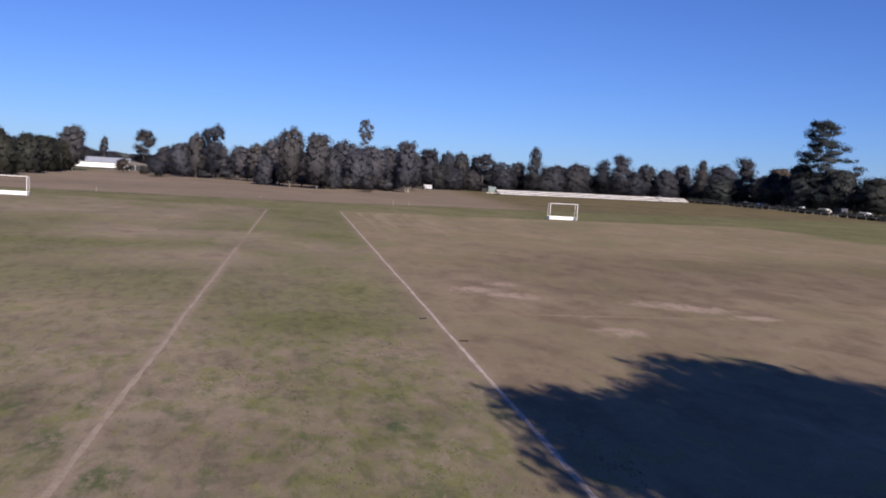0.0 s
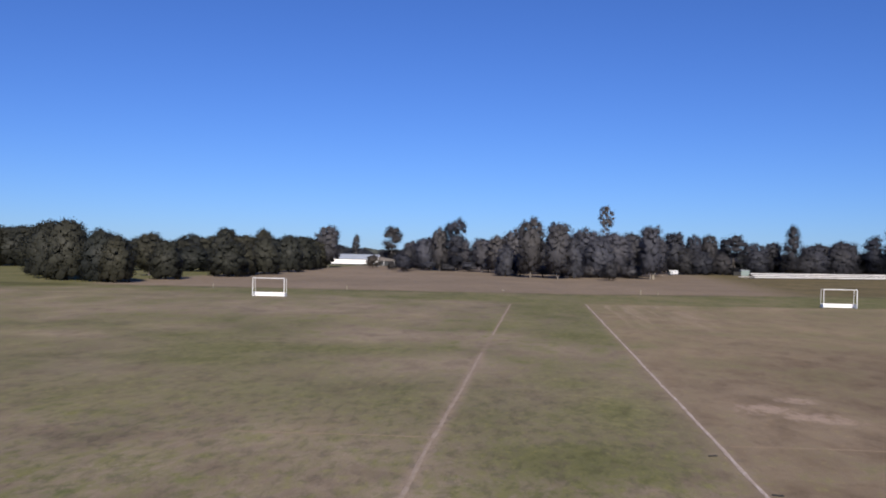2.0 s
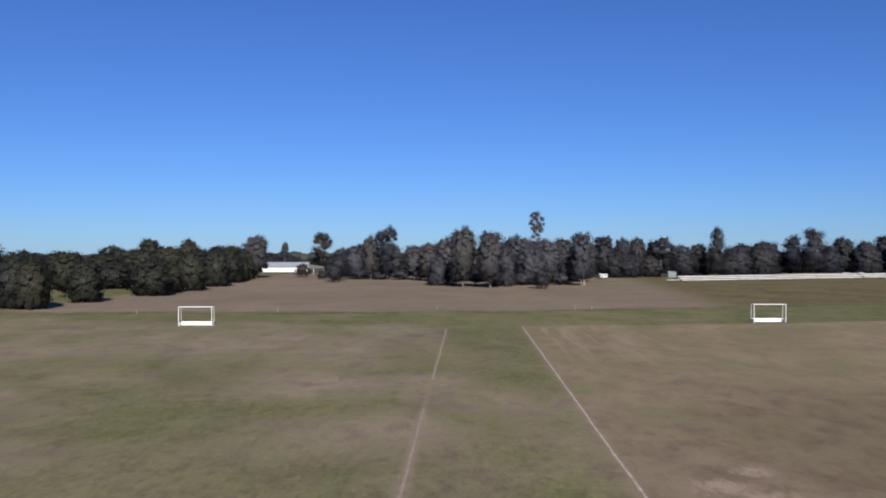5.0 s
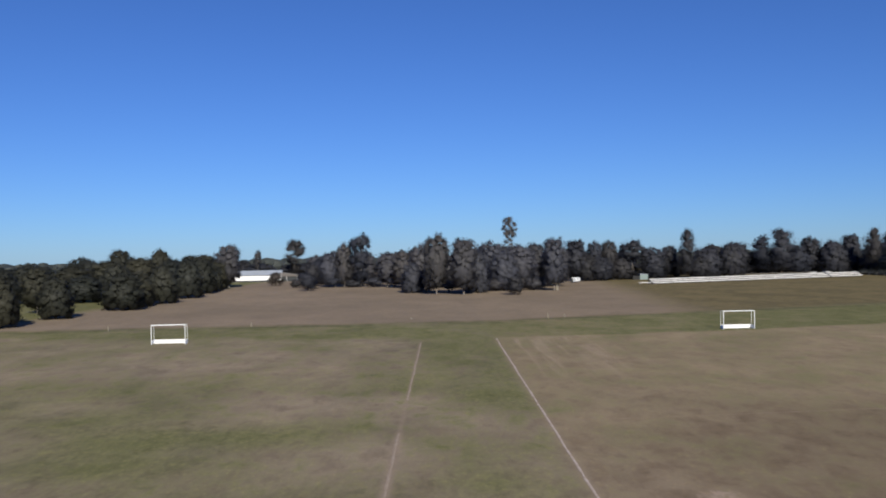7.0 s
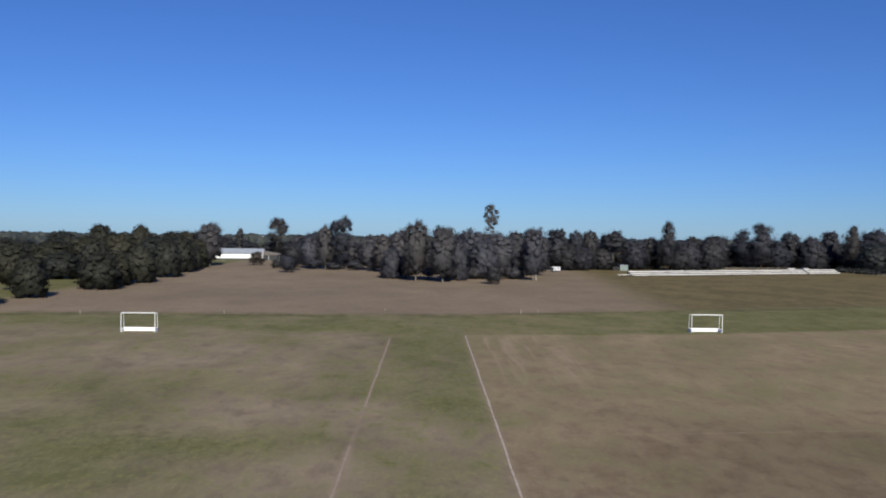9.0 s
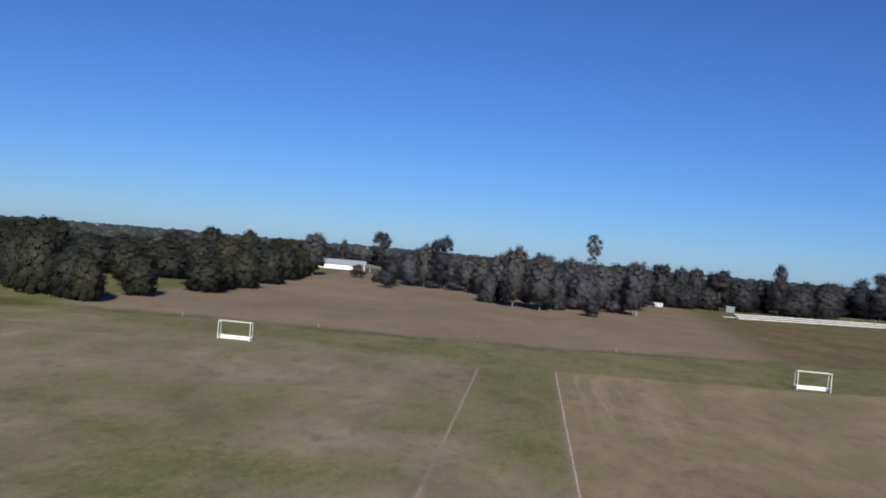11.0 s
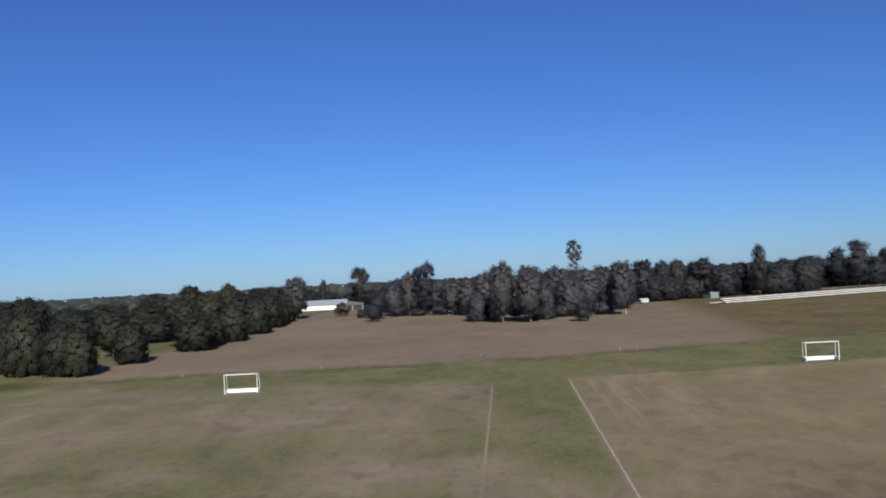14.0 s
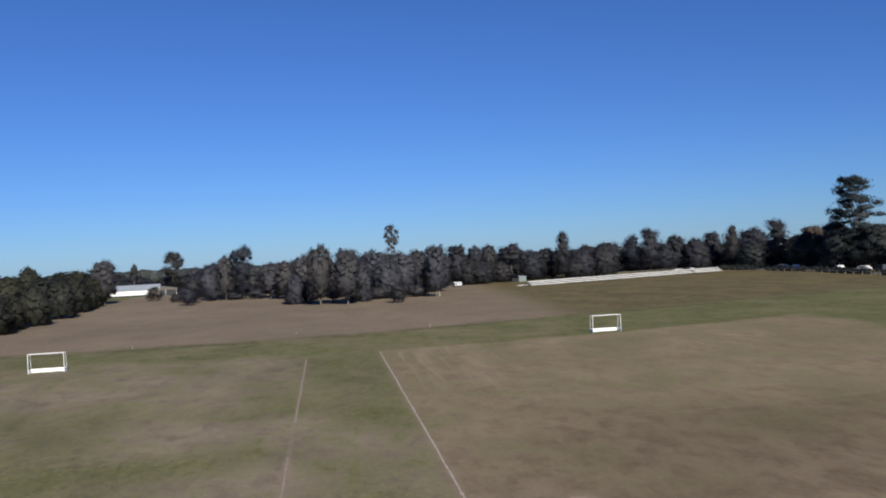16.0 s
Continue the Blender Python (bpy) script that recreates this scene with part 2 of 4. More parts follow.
    # clover clumps near the touch line
    clover = n.calc("MULTIPLY", n.ramp(n.noise(n.scaled(p, 1.2, 0.6, 1), 0.8, 3.0), 0.52, 0.70), n.calc("MULTIPLY", n.ramp(y, -70.0, -86.0), n.ramp(xs, 0.2, -2.0)))
    colour = n.mix(n.calc("MULTIPLY", n.calc("MULTIPLY", clover, n.ramp(tuft, 0.35, 0.6)), 0.8), colour, (0.062, 0.098, 0.040))
    # bare scuffed soil
    for cx, cy, rx, ry in ((2.8, -63.9, 1.0, 1.1), (4.4, -65.4, 1.2, 0.9), (4.6, -61.8, 0.8, 0.7), (11.6, -67.6, 1.5, 1.0), (13.0, -69.4, 1.0, 0.6), (10.2, -66.6, 1.6, 1.0), (6.0, -73.2, 0.9, 1.0)):
        dx = n.calc("DIVIDE", n.calc("SUBTRACT", x, cx), rx)
        dy = n.calc("DIVIDE", n.calc("SUBTRACT", y, cy), ry)
        d = n.calc("ADD", n.calc("MULTIPLY", dx, dx), n.calc("MULTIPLY", dy, dy))
        d = n.calc("ADD", d, n.calc("MULTIPLY", n.calc("SUBTRACT", clump, 0.5), 7.0))
        colour = n.mix(n.ramp(d, 1.6, -0.6, 0.0, 0.8), colour, (0.41, 0.315, 0.25))
    calm = n.calc("SUBTRACT", 1.0, n.calc("MULTIPLY", n.calc("MAXIMUM", right_pitch, beyond), 0.6))
    drift = n.noise(n.scaled(p, 1.1, 0.6, 1), 0.15, 5.0, 0.6, 0.6)
    colour = n.mix(n.calc("MULTIPLY", n.ramp(drift, 0.50, 0.34, 0.0, 0.55), calm), colour, n.mix(1.0, colour, (0.70, 0.72, 0.72), "MULTIPLY"))
    colour = n.mix(n.calc("MULTIPLY", n.ramp(drift, 0.54, 0.68, 0.0, 0.5), calm), colour, n.mix(1.0, colour, (1.28, 1.26, 1.24), "MULTIPLY"))
    # soil trodden bare along the touch lines
    for cx, reach, share, far_end in ((-8.12, 0.46, 0.8, -49.5), (-8.12, 0.26, 0.55, -4.0), (0.0, 0.34, 0.45, -1.5)):
        d = n.calc("ADD", n.calc("ABSOLUTE", n.calc("SUBTRACT", x, cx)), n.calc("MULTIPLY", n.calc("SUBTRACT", n.calc("ADD", n.calc("MULTIPLY", clump, 0.5), n.calc("MULTIPLY", tuft, 0.5)), 0.5), 0.5))
        trodden = n.calc("MULTIPLY", n.ramp(d, reach, 0.02, 0.0, share), n.ramp(y, far_end + 1.5, far_end - 1.5))
        colour = n.mix(trodden, colour, n.mix(patch, (0.215, 0.165, 0.122), (0.320, 0.255, 0.200)))
    # the worn end of the pitch beyond its centre line is darker
    dull = n.calc("MULTIPLY", n.calc("MULTIPLY", n.ramp(n.calc("ADD", y, n.calc("MULTIPLY", wob, 0.8)), -36.0, -50.0), n.ramp(n.calc("ADD", y, wob), -70.0, -58.0)), n.ramp(n.calc("ADD", xs, small), 2.0, 12.0))
    colour = n.mix(n.calc("MULTIPLY", dull, 0.8), colour, n.mix(1.0, colour, (0.74, 0.73, 0.71), "MULTIPLY"))
    # dark broad-leaved weeds thinly over the near turf
    weeds = n.calc("MULTIPLY", n.ramp(n.noise(n.scaled(p, 1.0, 0.45, 1), 2.3, 4.0, 0.7, 0.4), 0.46, 0.64), n.calc("MULTIPLY", n.ramp(y, -48.0, -72.0), n.ramp(xs, 1.5, -2.5)))
    colour = n.mix(n.calc("MULTIPLY", weeds, 0.55), colour, n.mix(1.0, colour, (0.54, 0.58, 0.55), "MULTIPLY"))
    # single dark blades and pale stalks
    colour = n.mix(n.ramp(blade, 0.35, 0.7, 0.0, 0.4), colour, n.mix(1.0, colour, (0.55, 0.55, 0.5), "MULTIPLY"))
    colour = n.mix(n.ramp(tuft, 0.50, 0.72, 0.0, 0.5), colour, n.mix(1.0, colour, (1.42, 1.36, 1.25), "MULTIPLY"))
    colour = n.mix(n.ramp(clump, 0.50, 0.34, 0.0, 0.4), colour, n.mix(1.0, colour, (0.66, 0.66, 0.62), "MULTIPLY"))
    colour = n.mix(n.ramp(clump, 0.54, 0.70, 0.0, 0.35), colour, n.mix(1.0, colour, (1.35, 1.28, 1.2), "MULTIPLY"))
    relief = n.calc("ADD", n.calc("MULTIPLY", tuft, 0.6), n.calc("MULTIPLY", blade, 0.4))
    n.bump(relief, 0.55, 0.06)
    return n.finish(colour, 0.95, 0.0, 0.1)


def worn_line(name, colour, soil, keep):
    """Line marking that has partly worn off the turf."""
    n = Nodes(name)
    p = n.position()
    a, b = n.noise(p, 1.1, 4.0, 0.65), n.noise(p, 9.0, 3.0, 0.7)
    fac = n.ramp(n.calc("ADD", n.calc("MULTIPLY", a, 0.6), n.calc("MULTIPLY", b, 0.4)), keep - 0.14, keep + 0.14)
    n.bump(b, 0.4, 0.02)
    return n.finish(n.mix(fac, colour, soil), 0.95, 0.0, 0.1)


TURF = ground_material()
CHALK = worn_line("worn_chalk", (0.48, 0.42, 0.385), (0.285, 0.222, 0.175), 0.50)
BARE = worn_line("bare_soil_line", (0.325, 0.268, 0.222), (0.245, 0.192, 0.140), 0.50)
FAINT = worn_line("faint_chalk", (0.310, 0.252, 0.198), (0.225, 0.172, 0.122), 0.43)
WHITE = painted("white_enamel", (0.68, 0.70, 0.72), 0.4, 0.15)
BOARD = painted("white_boards", (0.76, 0.77, 0.79), 0.5, 0.12)
BENCH = painted("white_bench_paint", (0.92, 0.92, 0.92), 0.6, 0.15, 1.2)
# near-black riser boards, the shade between the seat rows put into their colour
SHADED = painted("gap_shade_boards", (0.055, 0.05, 0.048), 0.9, 0.4, 1.5)
CONCRETE = painted("grey_concrete", (0.12, 0.11, 0.105), 0.9, 0.4, 1.5)
STEEL = painted("grey_roof_sheet", (0.29, 0.325, 0.385), 0.45, 0.25, 0.4)
WALLWHITE = painted("white_wall_sheet", (0.80, 0.81, 0.83), 0.6, 0.1, 0.4)
DARKWALL = painted("dark_wall", (0.035, 0.04, 0.045), 0.8, 0.3, 1.0)
GREENBOX = painted("pale_green_sheet", (0.165, 0.215, 0.21), 0.55, 0.25, 1.0)
TIMBER = painted("grey_timber", (0.20, 0.18, 0.155), 0.9, 0.4, 4.0)
POSTPALE = painted("pale_post", (0.20, 0.18, 0.145), 0.8, 0.3, 4.0)
GLASS = painted("dark_glass", (0.02, 0.025, 0.03), 0.08, 0.05)
TYRE = painted("black_rubber", (0.025, 0.025, 0.025), 0.9, 0.2)
REDTILE = painted("brown_tiles", (0.20, 0.16, 0.14), 0.8, 0.4, 0.8)
CREAM = painted("cream_render", (0.55, 0.50, 0.42), 0.9, 0.2, 0.8)
# grey-blue gum leaves, with the haze over the woods tinted into their colour
LEAF_GUM = foliage("hazy_blue_gum_leaves", (0.096, 0.098, 0.118), (0.122, 0.123, 0.143), 0.55)
LEAF_OLIVE = foliage("olive_leaves", (0.040, 0.043, 0.037), (0.058, 0.061, 0.049), 0.45)
LEAF_DARK = foliage("dark_leaves", (0.05, 0.053, 0.066), (0.068, 0.07, 0.085), 0.5)
LEAF_BLACK = foliage("blackish_leaves", (0.021, 0.025, 0.026), (0.042, 0.048, 0.048))
LEAF_PINE = foliage("blue_green_needles", (0.022, 0.030, 0.034), (0.042, 0.055, 0.058))
LEAF_RED = foliage("russet_leaves", (0.056, 0.05, 0.046), (0.112, 0.096, 0.086), 0.4)
LEAF_GRASS = foliage("green_grass_blades", (0.085, 0.105, 0.048), (0.190, 0.205, 0.105), 0.4)
LEAF_FAR = foliage("far_woodland_leaves", (0.032, 0.040, 0.040), (0.075, 0.085, 0.080))
BARK_PALE = bark("grey_gum_bark", (0.09, 0.08, 0.07), (0.30, 0.27, 0.24))
BARK_DARK = bark("dark_bark", (0.035, 0.028, 0.022), (0.12, 0.095, 0.075))


# ---- mesh helpers ----
def mesh_of(name, verts, faces, material, smooth=False):
    me = bpy.data.meshes.new(name)
    me.from_pydata([tuple(v) for v in verts], [], [tuple(f) for f in faces])
    me.materials.append(material)
    if smooth:
        me.polygons.foreach_set("use_smooth", [True] * len(me.polygons))
    me.update()
    return me


def leafy_mesh(name, verts, faces, normals, material):
    me = mesh_of(name, verts, faces, material, True)
    me.normals_split_custom_set_from_vertices([tuple(v) for v in normals])
    return me


def part(name, bm, material, parent, label=""):
    """Links a bmesh, or a finished mesh, as one object under a thing or a part."""
    if isinstance(bm, bmesh.types.BMesh):
        me = bpy.data.meshes.new(name)
        bm.to_mesh(me)
        bm.free()
        me.materials.append(material)
    else:
        me = bm
    ob = new(name, me)
    ob.parent = parent
    return tagged(ob, label)


def thing(name, label, category, place=(0, 0, 0), turn=0.0, group="", kind=""):
    ob = new(name)
    ob.matrix_basis = pose(*place, 0, 0, turn)
    return tagged(ob, label, category, group, kind)


def box(x0, x1, y0, y1, z0, z1, edge=0.0):
    bm = bmesh.new()
    bmesh.ops.create_cube(bm, size=1.0, matrix=Matrix.Translation(((x0 + x1) / 2, (y0 + y1) / 2, (z0 + z1) / 2)) @ Matrix.Diagonal((x1 - x0, y1 - y0, z1 - z0, 1)))
    if edge:
        bmesh.ops.bevel(bm, geom=bm.edges[:], offset=edge, segments=2, affect="EDGES")
    return bm


def bar(a, b, wide, edge=0.008):
    """A square bar from a to b."""
    a, b = Vector(a), Vector(b)
    bm = bmesh.new()
    way = b - a
    m = Matrix.Translation((a + b) / 2) @ way.to_track_quat("Z", "Y").to_matrix().to_4x4() @ Matrix.Diagonal((wide, wide, way.length, 1))
    bmesh.ops.create_cube(bm, size=1.0, matrix=m)
    if edge:
        bmesh.ops.bevel(bm, geom=bm.edges[:], offset=edge, segments=1, affect="EDGES")
    return bm


def profile(points, y0, y1, edge=0.0):
    """A solid whose x, z outline is drawn by points, from y0 to y1."""
    bm = bmesh.new()
    face = bm.faces.new([bm.verts.new((x, y0, z)) for x, z in points])
    made = bmesh.ops.extrude_face_region(bm, geom=[face])
    bmesh.ops.translate(bm, vec=(0, y1 - y0, 0), verts=[v for v in made["geom"] if isinstance(v, bmesh.types.BMVert)])
    bmesh.ops.recalc_face_normals(bm, faces=bm.faces[:])
    if edge:
        bmesh.ops.bevel(bm, geom=bm.edges[:], offset=edge, segments=2, affect="EDGES")
    return bm


def disc(centre, radius, thick, sides=14):
    bm = bmesh.new()
    bmesh.ops.create_cone(bm, cap_ends=True, segments=sides, radius1=radius, radius2=radius, depth=thick, matrix=Matrix.Translation(centre) @ Matrix.Rotation(radians(90), 4, "X"))
    return bm


# ---- ground ----
def rise(x, y):
    """The height of the land: level round the pitches, a slight bank under the seating, falling gently away far off."""
    a, b = min(max((x - 15.0) / 30.0, 0.0), 1.0), min(max((y - 55.0) / 90.0, 0.0), 1.0)
    bank = 0.3 * a * a * (3 - 2 * a) * b * b * (3 - 2 * b)
    d = math.hypot(x, y)
    away = max(d - 430.0, 0.0)
    far = min(away / 500.0, 1.0)
    return bank - 0.0105 * away * away / (away + 250.0) + far * 3.0 * noise.noise((x / 380.0, y / 380.0, 0.3))


def graded(near, far, step, growth):
    out, d, at_ = [0.0], step, 0.0
    while at_ < far:
        at_ += d
        out.append(at_)
        if at_ > near:
            d *= growth
    return [-v for v in out[:0:-1]] + out


xs = graded(160.0, 4200.0, 8.0, 1.25)
ys = graded(200.0, 4200.0, 8.0, 1.25)
verts = [(x, y, rise(x, y)) for y in ys for x in xs]
w = len(xs)
faces = [(j * w + i, j * w + i + 1, (j + 1) * w + i + 1, (j + 1) * w + i) for j in range(len(ys) - 1) for i in range(w - 1)]
ground = new("ground", mesh_of("ground", verts, faces, TURF, True))
tagged(ground, "dry worn sports turf, tan and green, running to paddock", "ground", kind="structure")


def line_strip(name, a, b, width, material, label, seed, wander=0.12, rag=0.3):
    """A marked line on the turf with ragged edges and a slight wander."""
    rnd = random.Random(seed)
    a, b = Vector((*a, 0)), Vector((*b, 0))
    way = b - a
    count = int(way.length / 0.45)
    side = Vector((-way.y, way.x, 0)).normalized()
    verts = []
    for k in range(count + 1):
        c = a + way * k / count + side * wander * (noise.noise((k * 0.09, seed, 0)) + 0.35 * noise.noise((k * 0.37, seed, 5)))
        half = width / 2 * (1 + rag * rnd.uniform(-1, 1))
        for s, z in ((-1, 0.004), (-0.5, 0.012), (0.5, 0.012), (1, 0.004)):
            v = c + side * half * s
            verts.append((v.x, v.y, z))
    faces = [(4 * k + s, 4 * k + s + 1, 4 * k + s + 5, 4 * k + s + 4) for k in range(count) for s in range(3)]
    return tagged(new(name, mesh_of(name, verts, faces, material, True)), label, "pitch line", kind="structure")


line_strip("trim_line_1", (0, -1.2), (0, -91.4), 0.115, CHALK, "worn white chalk touch line on dry turf", 3, 0.06)
line_strip("trim_line_2", (-8.05, -4.3), (-8.1, -39.5), 0.13, BARE, "pale worn touch line on patchy turf", 8, 0.06, 0.25)
line_strip("trim_line_3", (-8.15, -49.5), (-8.1, -91.4), 0.13, BARE, "bare brown soil touch line worn into turf", 9, 0.06, 0.25)
line_strip("trim_line_4", (0.3, -70.4), (34, -69.0), 0.07, FAINT, "faint chalk line across the dry pitch", 5, 0.12, 0.5)
line_strip("trim_line_5", (-8.4, -70.9), (-14.0, -71.2), 0.07, FAINT, "faint chalk line across the patchy pitch", 6, 0.12, 0.5)
line_strip("trim_line_6", (-8.3, -4.3), (-27.0, -1.6), 0.13, BARE, "faint chalk goal line on patchy turf", 7, 0.12, 0.5)
line_strip("trim_line_7", (0.6, -22.6), (34, -20.0), 0.15, FAINT, "very faint chalk line across the dry pitch", 11, 0.15, 0.5)
line_strip("trim_line_8", (1.0, -47.0), (34, -43.4), 0.10, FAINT, "very faint chalk line across the dry pitch", 12, 0.15, 0.5)

# ---- hockey goals ----
def hockey_goal():
    goal = thing("hockey_goal", "white metal hockey goal with low white backboard, standing on turf", "goal", group="hockey goals")
    half, high = 1.80, 2.11
    for s in (-1, 1):
        part("front_post", box(s * half - 0.032, s * half + 0.032, -0.04, 0.04, 0, high, 0.008), WHITE, goal)
        part("top_side_bar", bar((s * half, 0.03, high - 0.03), (s * half, 0.80, high - 0.05), 0.035), WHITE, goal)
        part("rear_upright", bar((s * half, 0.80, high - 0.03), (s * half, 1.02, 0.0), 0.04), WHITE, goal)
        part("ground_bar", bar((s * half, 0.05, 0.03), (s * half, 1.02, 0.03), 0.05), WHITE, goal)
        part("sideboard", box(s * half - 0.02, s * half + 0.02, 0.10, 0.98, 0.05, 0.42, 0.006), BOARD, goal)
    part("crossbar", box(-half + 0.04, half - 0.04, -0.05, 0.05, high - 0.072, high - 0.008, 0.008), WHITE, goal)
    part("rear_top_bar", bar((-half, 0.80, high - 0.05), (half, 0.80, high - 0.05), 0.035), WHITE, goal)
    part("backboard", box(-half + 0.04, half - 0.04, 0.95, 0.99, 0.02, 0.44, 0.006), BOARD, goal)
    return goal


goal = hockey_goal()
goal.matrix_basis = pose(-35.3, -1.7, 0, 0, 0, 1.5)
copy_thing(goal, pose(28.3, 4.5, 0, 0, 0, 2.0))


# ---- marker posts ----
def marker_post():
    stake = thing("marker_post", "short pale timber marker post standing in grass", "post", group="marker posts")
    part("shaft", box(-0.05, 0.05, -0.05, 0.05, 0, 0.7, 0.012), POSTPALE, stake)
    part("cap", profile([(-0.06, 0.7), (0.06, 0.7), (0.04, 0.76), (-0.04, 0.76)], -0.06, 0.06), POSTPALE, stake)
    return stake


first = marker_post()
first.matrix_basis = pose(8.8, 24.5, 0)
for x, y, tall in ((-31.0, 19.2, 0.75), (-48.8, 16.5, 0.8), (11.3, 26.0, 0.65)):
    copy_thing(first, pose(x, y, 0, 0, 0, 11) @ Matrix.Diagonal((1, 1, tall, 1)))
cone = thing("pale_marker_disc", "small pale flat marker lying in the grass", "marker", (-10.2, 28.0, 0))
bm = bmesh.new()
bmesh.ops.create_cone(bm, cap_ends=True, segments=16, radius1=0.18, radius2=0.08, depth=0.14, matrix=Matrix.Translation((0, 0, 0.07)))
part("skirt", bm, POSTPALE, cone)


stump = thing("tree_stump", "pale bleached dead tree stump at the edge of the wood", "stump", (21.4, 108.5, 0))
bm = bmesh.new()
bmesh.ops.create_cone(bm, cap_ends=True, segments=9, radius1=0.34, radius2=0.20, depth=2.9, matrix=Matrix.Translation((0, 0, 1.45)))
for v in bm.verts:
    v.co += Vector((0.03 * math.sin(9 * v.co.y), 0.03 * math.cos(7 * v.co.x), 0.14 * math.sin(5 * v.co.x) if v.co.z > 2 else 0))
part("bole", bm, POSTPALE, stump)
part("broken_limb", bar((0.1, 0, 1.7), (0.55, 0.1, 2.5), 0.13, 0.02), POSTPALE, stump)
for x, y, turn in ((-0.45, -71.8, 12), (0.25, -75.5, -20)):
    stick = thing("fallen_stick", "short dark fallen stick lying on the turf", "stick", (x, y, 0.004), turn, "fallen sticks")
    part("twig", bar((-0.13, 0, 0.02), (0.13, 0.02, 0.025), 0.035, 0.008), TYRE, stick)
    part("side_twig", bar((0.02, 0, 0.02), (0.10, 0.07, 0.03), 0.02, 0.004), TYRE, stick)


# ---- trees ----
def clump_shape():
    """A round clump: unit directions and faces."""
    bm = bmesh.new()
    bmesh.ops.create_icosphere(bm, subdivisions=1, radius=1.0)
    ways = [v.co.normalized() for v in bm.verts]
    faces = [tuple(v.index for v in f.verts) for f in bm.faces]
    bm.free()
    return ways, faces


CLUMP = clump_shape()


def sprays(lobes, count, size, rnd):
    """A crown over lobes (x, y, z, radius, height): leafy masses, and tufts of small bent leaf sprays that stand out of them."""
    share = [0.0 if l[0] == l[1] == 0 else l[3] ** 2 for l in lobes]  # cores on the axis stay bare
    verts, faces, normals = [], [], []
    mid = sum(l[2] for l in lobes) / len(lobes)

    def uneven(l, d):
        out = 1.0
        for part_, wave in ((0.24, 1.6), (0.24, 3.4)):
            out += part_ * noise.noise((l[0] * 9 + d.x * wave, l[1] * 9 + d.y * wave, l[2] * 9 + d.z * wave))
        return out

    def at(l, d, k):
        return Vector((l[0] + d.x * l[3] * k, l[1] + d.y * l[3] * k, l[2] + d.z * l[4] * k))

    def facing(d, c, out, loose):
        return (d * 0.16 + Vector((c.x, c.y, (c.z - mid) * 1.1 + 0.05)) * 1.9 + out * loose).normalized()

    def any_way(lift):
        return Vector((rnd.gauss(0, 1), rnd.gauss(0, 1), rnd.gauss(lift, 1))).normalized()

    def leaf(c, d, big):
        out = (d + any_way(0.0) * 0.9).normalized()
        if out.dot(d) < 0.0:
            out = -out
        u = Vector((rnd.gauss(0, 0.6), rnd.gauss(0, 0.6), -1.0))
        u = (u - out * u.dot(out)).normalized()
        v = out.cross(u)
        n0 = len(verts)
        verts.extend([c - u * big, c + v * big * 0.5 + out * big * 0.2, c + u * big, c - v * big * 0.55 + out * big * 0.12])
        normals.extend([facing(d, c, out, 0.16)] * 4)
        faces.append((n0, n0 + 3, n0 + 2, n0 + 1))

    for l in lobes:
        n0 = len(verts)
        for d in CLUMP[0]:
            c = at(l, d, (0.50 if l[0] == l[1] == 0 else 0.62) * uneven(l, d))
            verts.append(c)
            normals.append(facing(d, c, d, 0.0))
        faces += [tuple(n0 + i for i in f) for f in CLUMP[1]]
    for _ in range(int(count * 0.42)):
        l, d = rnd.choices(lobes, share)[0], any_way(0.1)
        leaf(at(l, d, rnd.triangular(0.50, 1.30, 0.95) * uneven(l, d)), d, size * rnd.uniform(0.5, 1.25))
    tufts_ = max(24, int(14 * math.sqrt(len(lobes)) + 26))
    for _ in range(tufts_):
        l, d = rnd.choices(lobes, share)[0], any_way(0.35)
        c = at(l, d, rnd.uniform(0.78, 0.98) * uneven(l, d))
        wide = rnd.uniform(0.28, 0.58) * (l[3] + 0.05)
        for _ in range(int(count * 0.58 / tufts_)):
            w = any_way(0.0) * rnd.random() ** 0.5
            w.z *= 0.7
            leaf(c + w * wide, (d + w * 0.5).normalized(), size * rnd.uniform(0.45, 1.2))
    return verts, faces, normals


def tube(path, radii, sides=6):
    verts, faces = [], []
    for k, (p, r) in enumerate(zip(path, radii)):
        p = Vector(p)
        way = (Vector(path[min(k + 1, len(path) - 1)]) - Vector(path[max(k - 1, 0)])).normalized()
        u = way.orthogonal().normalized()
        v = way.cross(u)
        for s in range(sides):
            a = 2 * math.pi * s / sides
            verts.append(p + (u * math.cos(a) + v * math.sin(a)) * r)
    for k in range(len(path) - 1):
        for s in range(sides):
            t = (s + 1) % sides
            faces.append((k * sides + s, k * sides + t, (k + 1) * sides + t, (k + 1) * sides + s))
    return verts, faces


def joined(pieces):
    verts, faces = [], []
    for v, f in pieces:
        n0 = len(verts)
        verts += v
        faces += [tuple(i + n0 for i in face) for face in f]
    return verts, faces


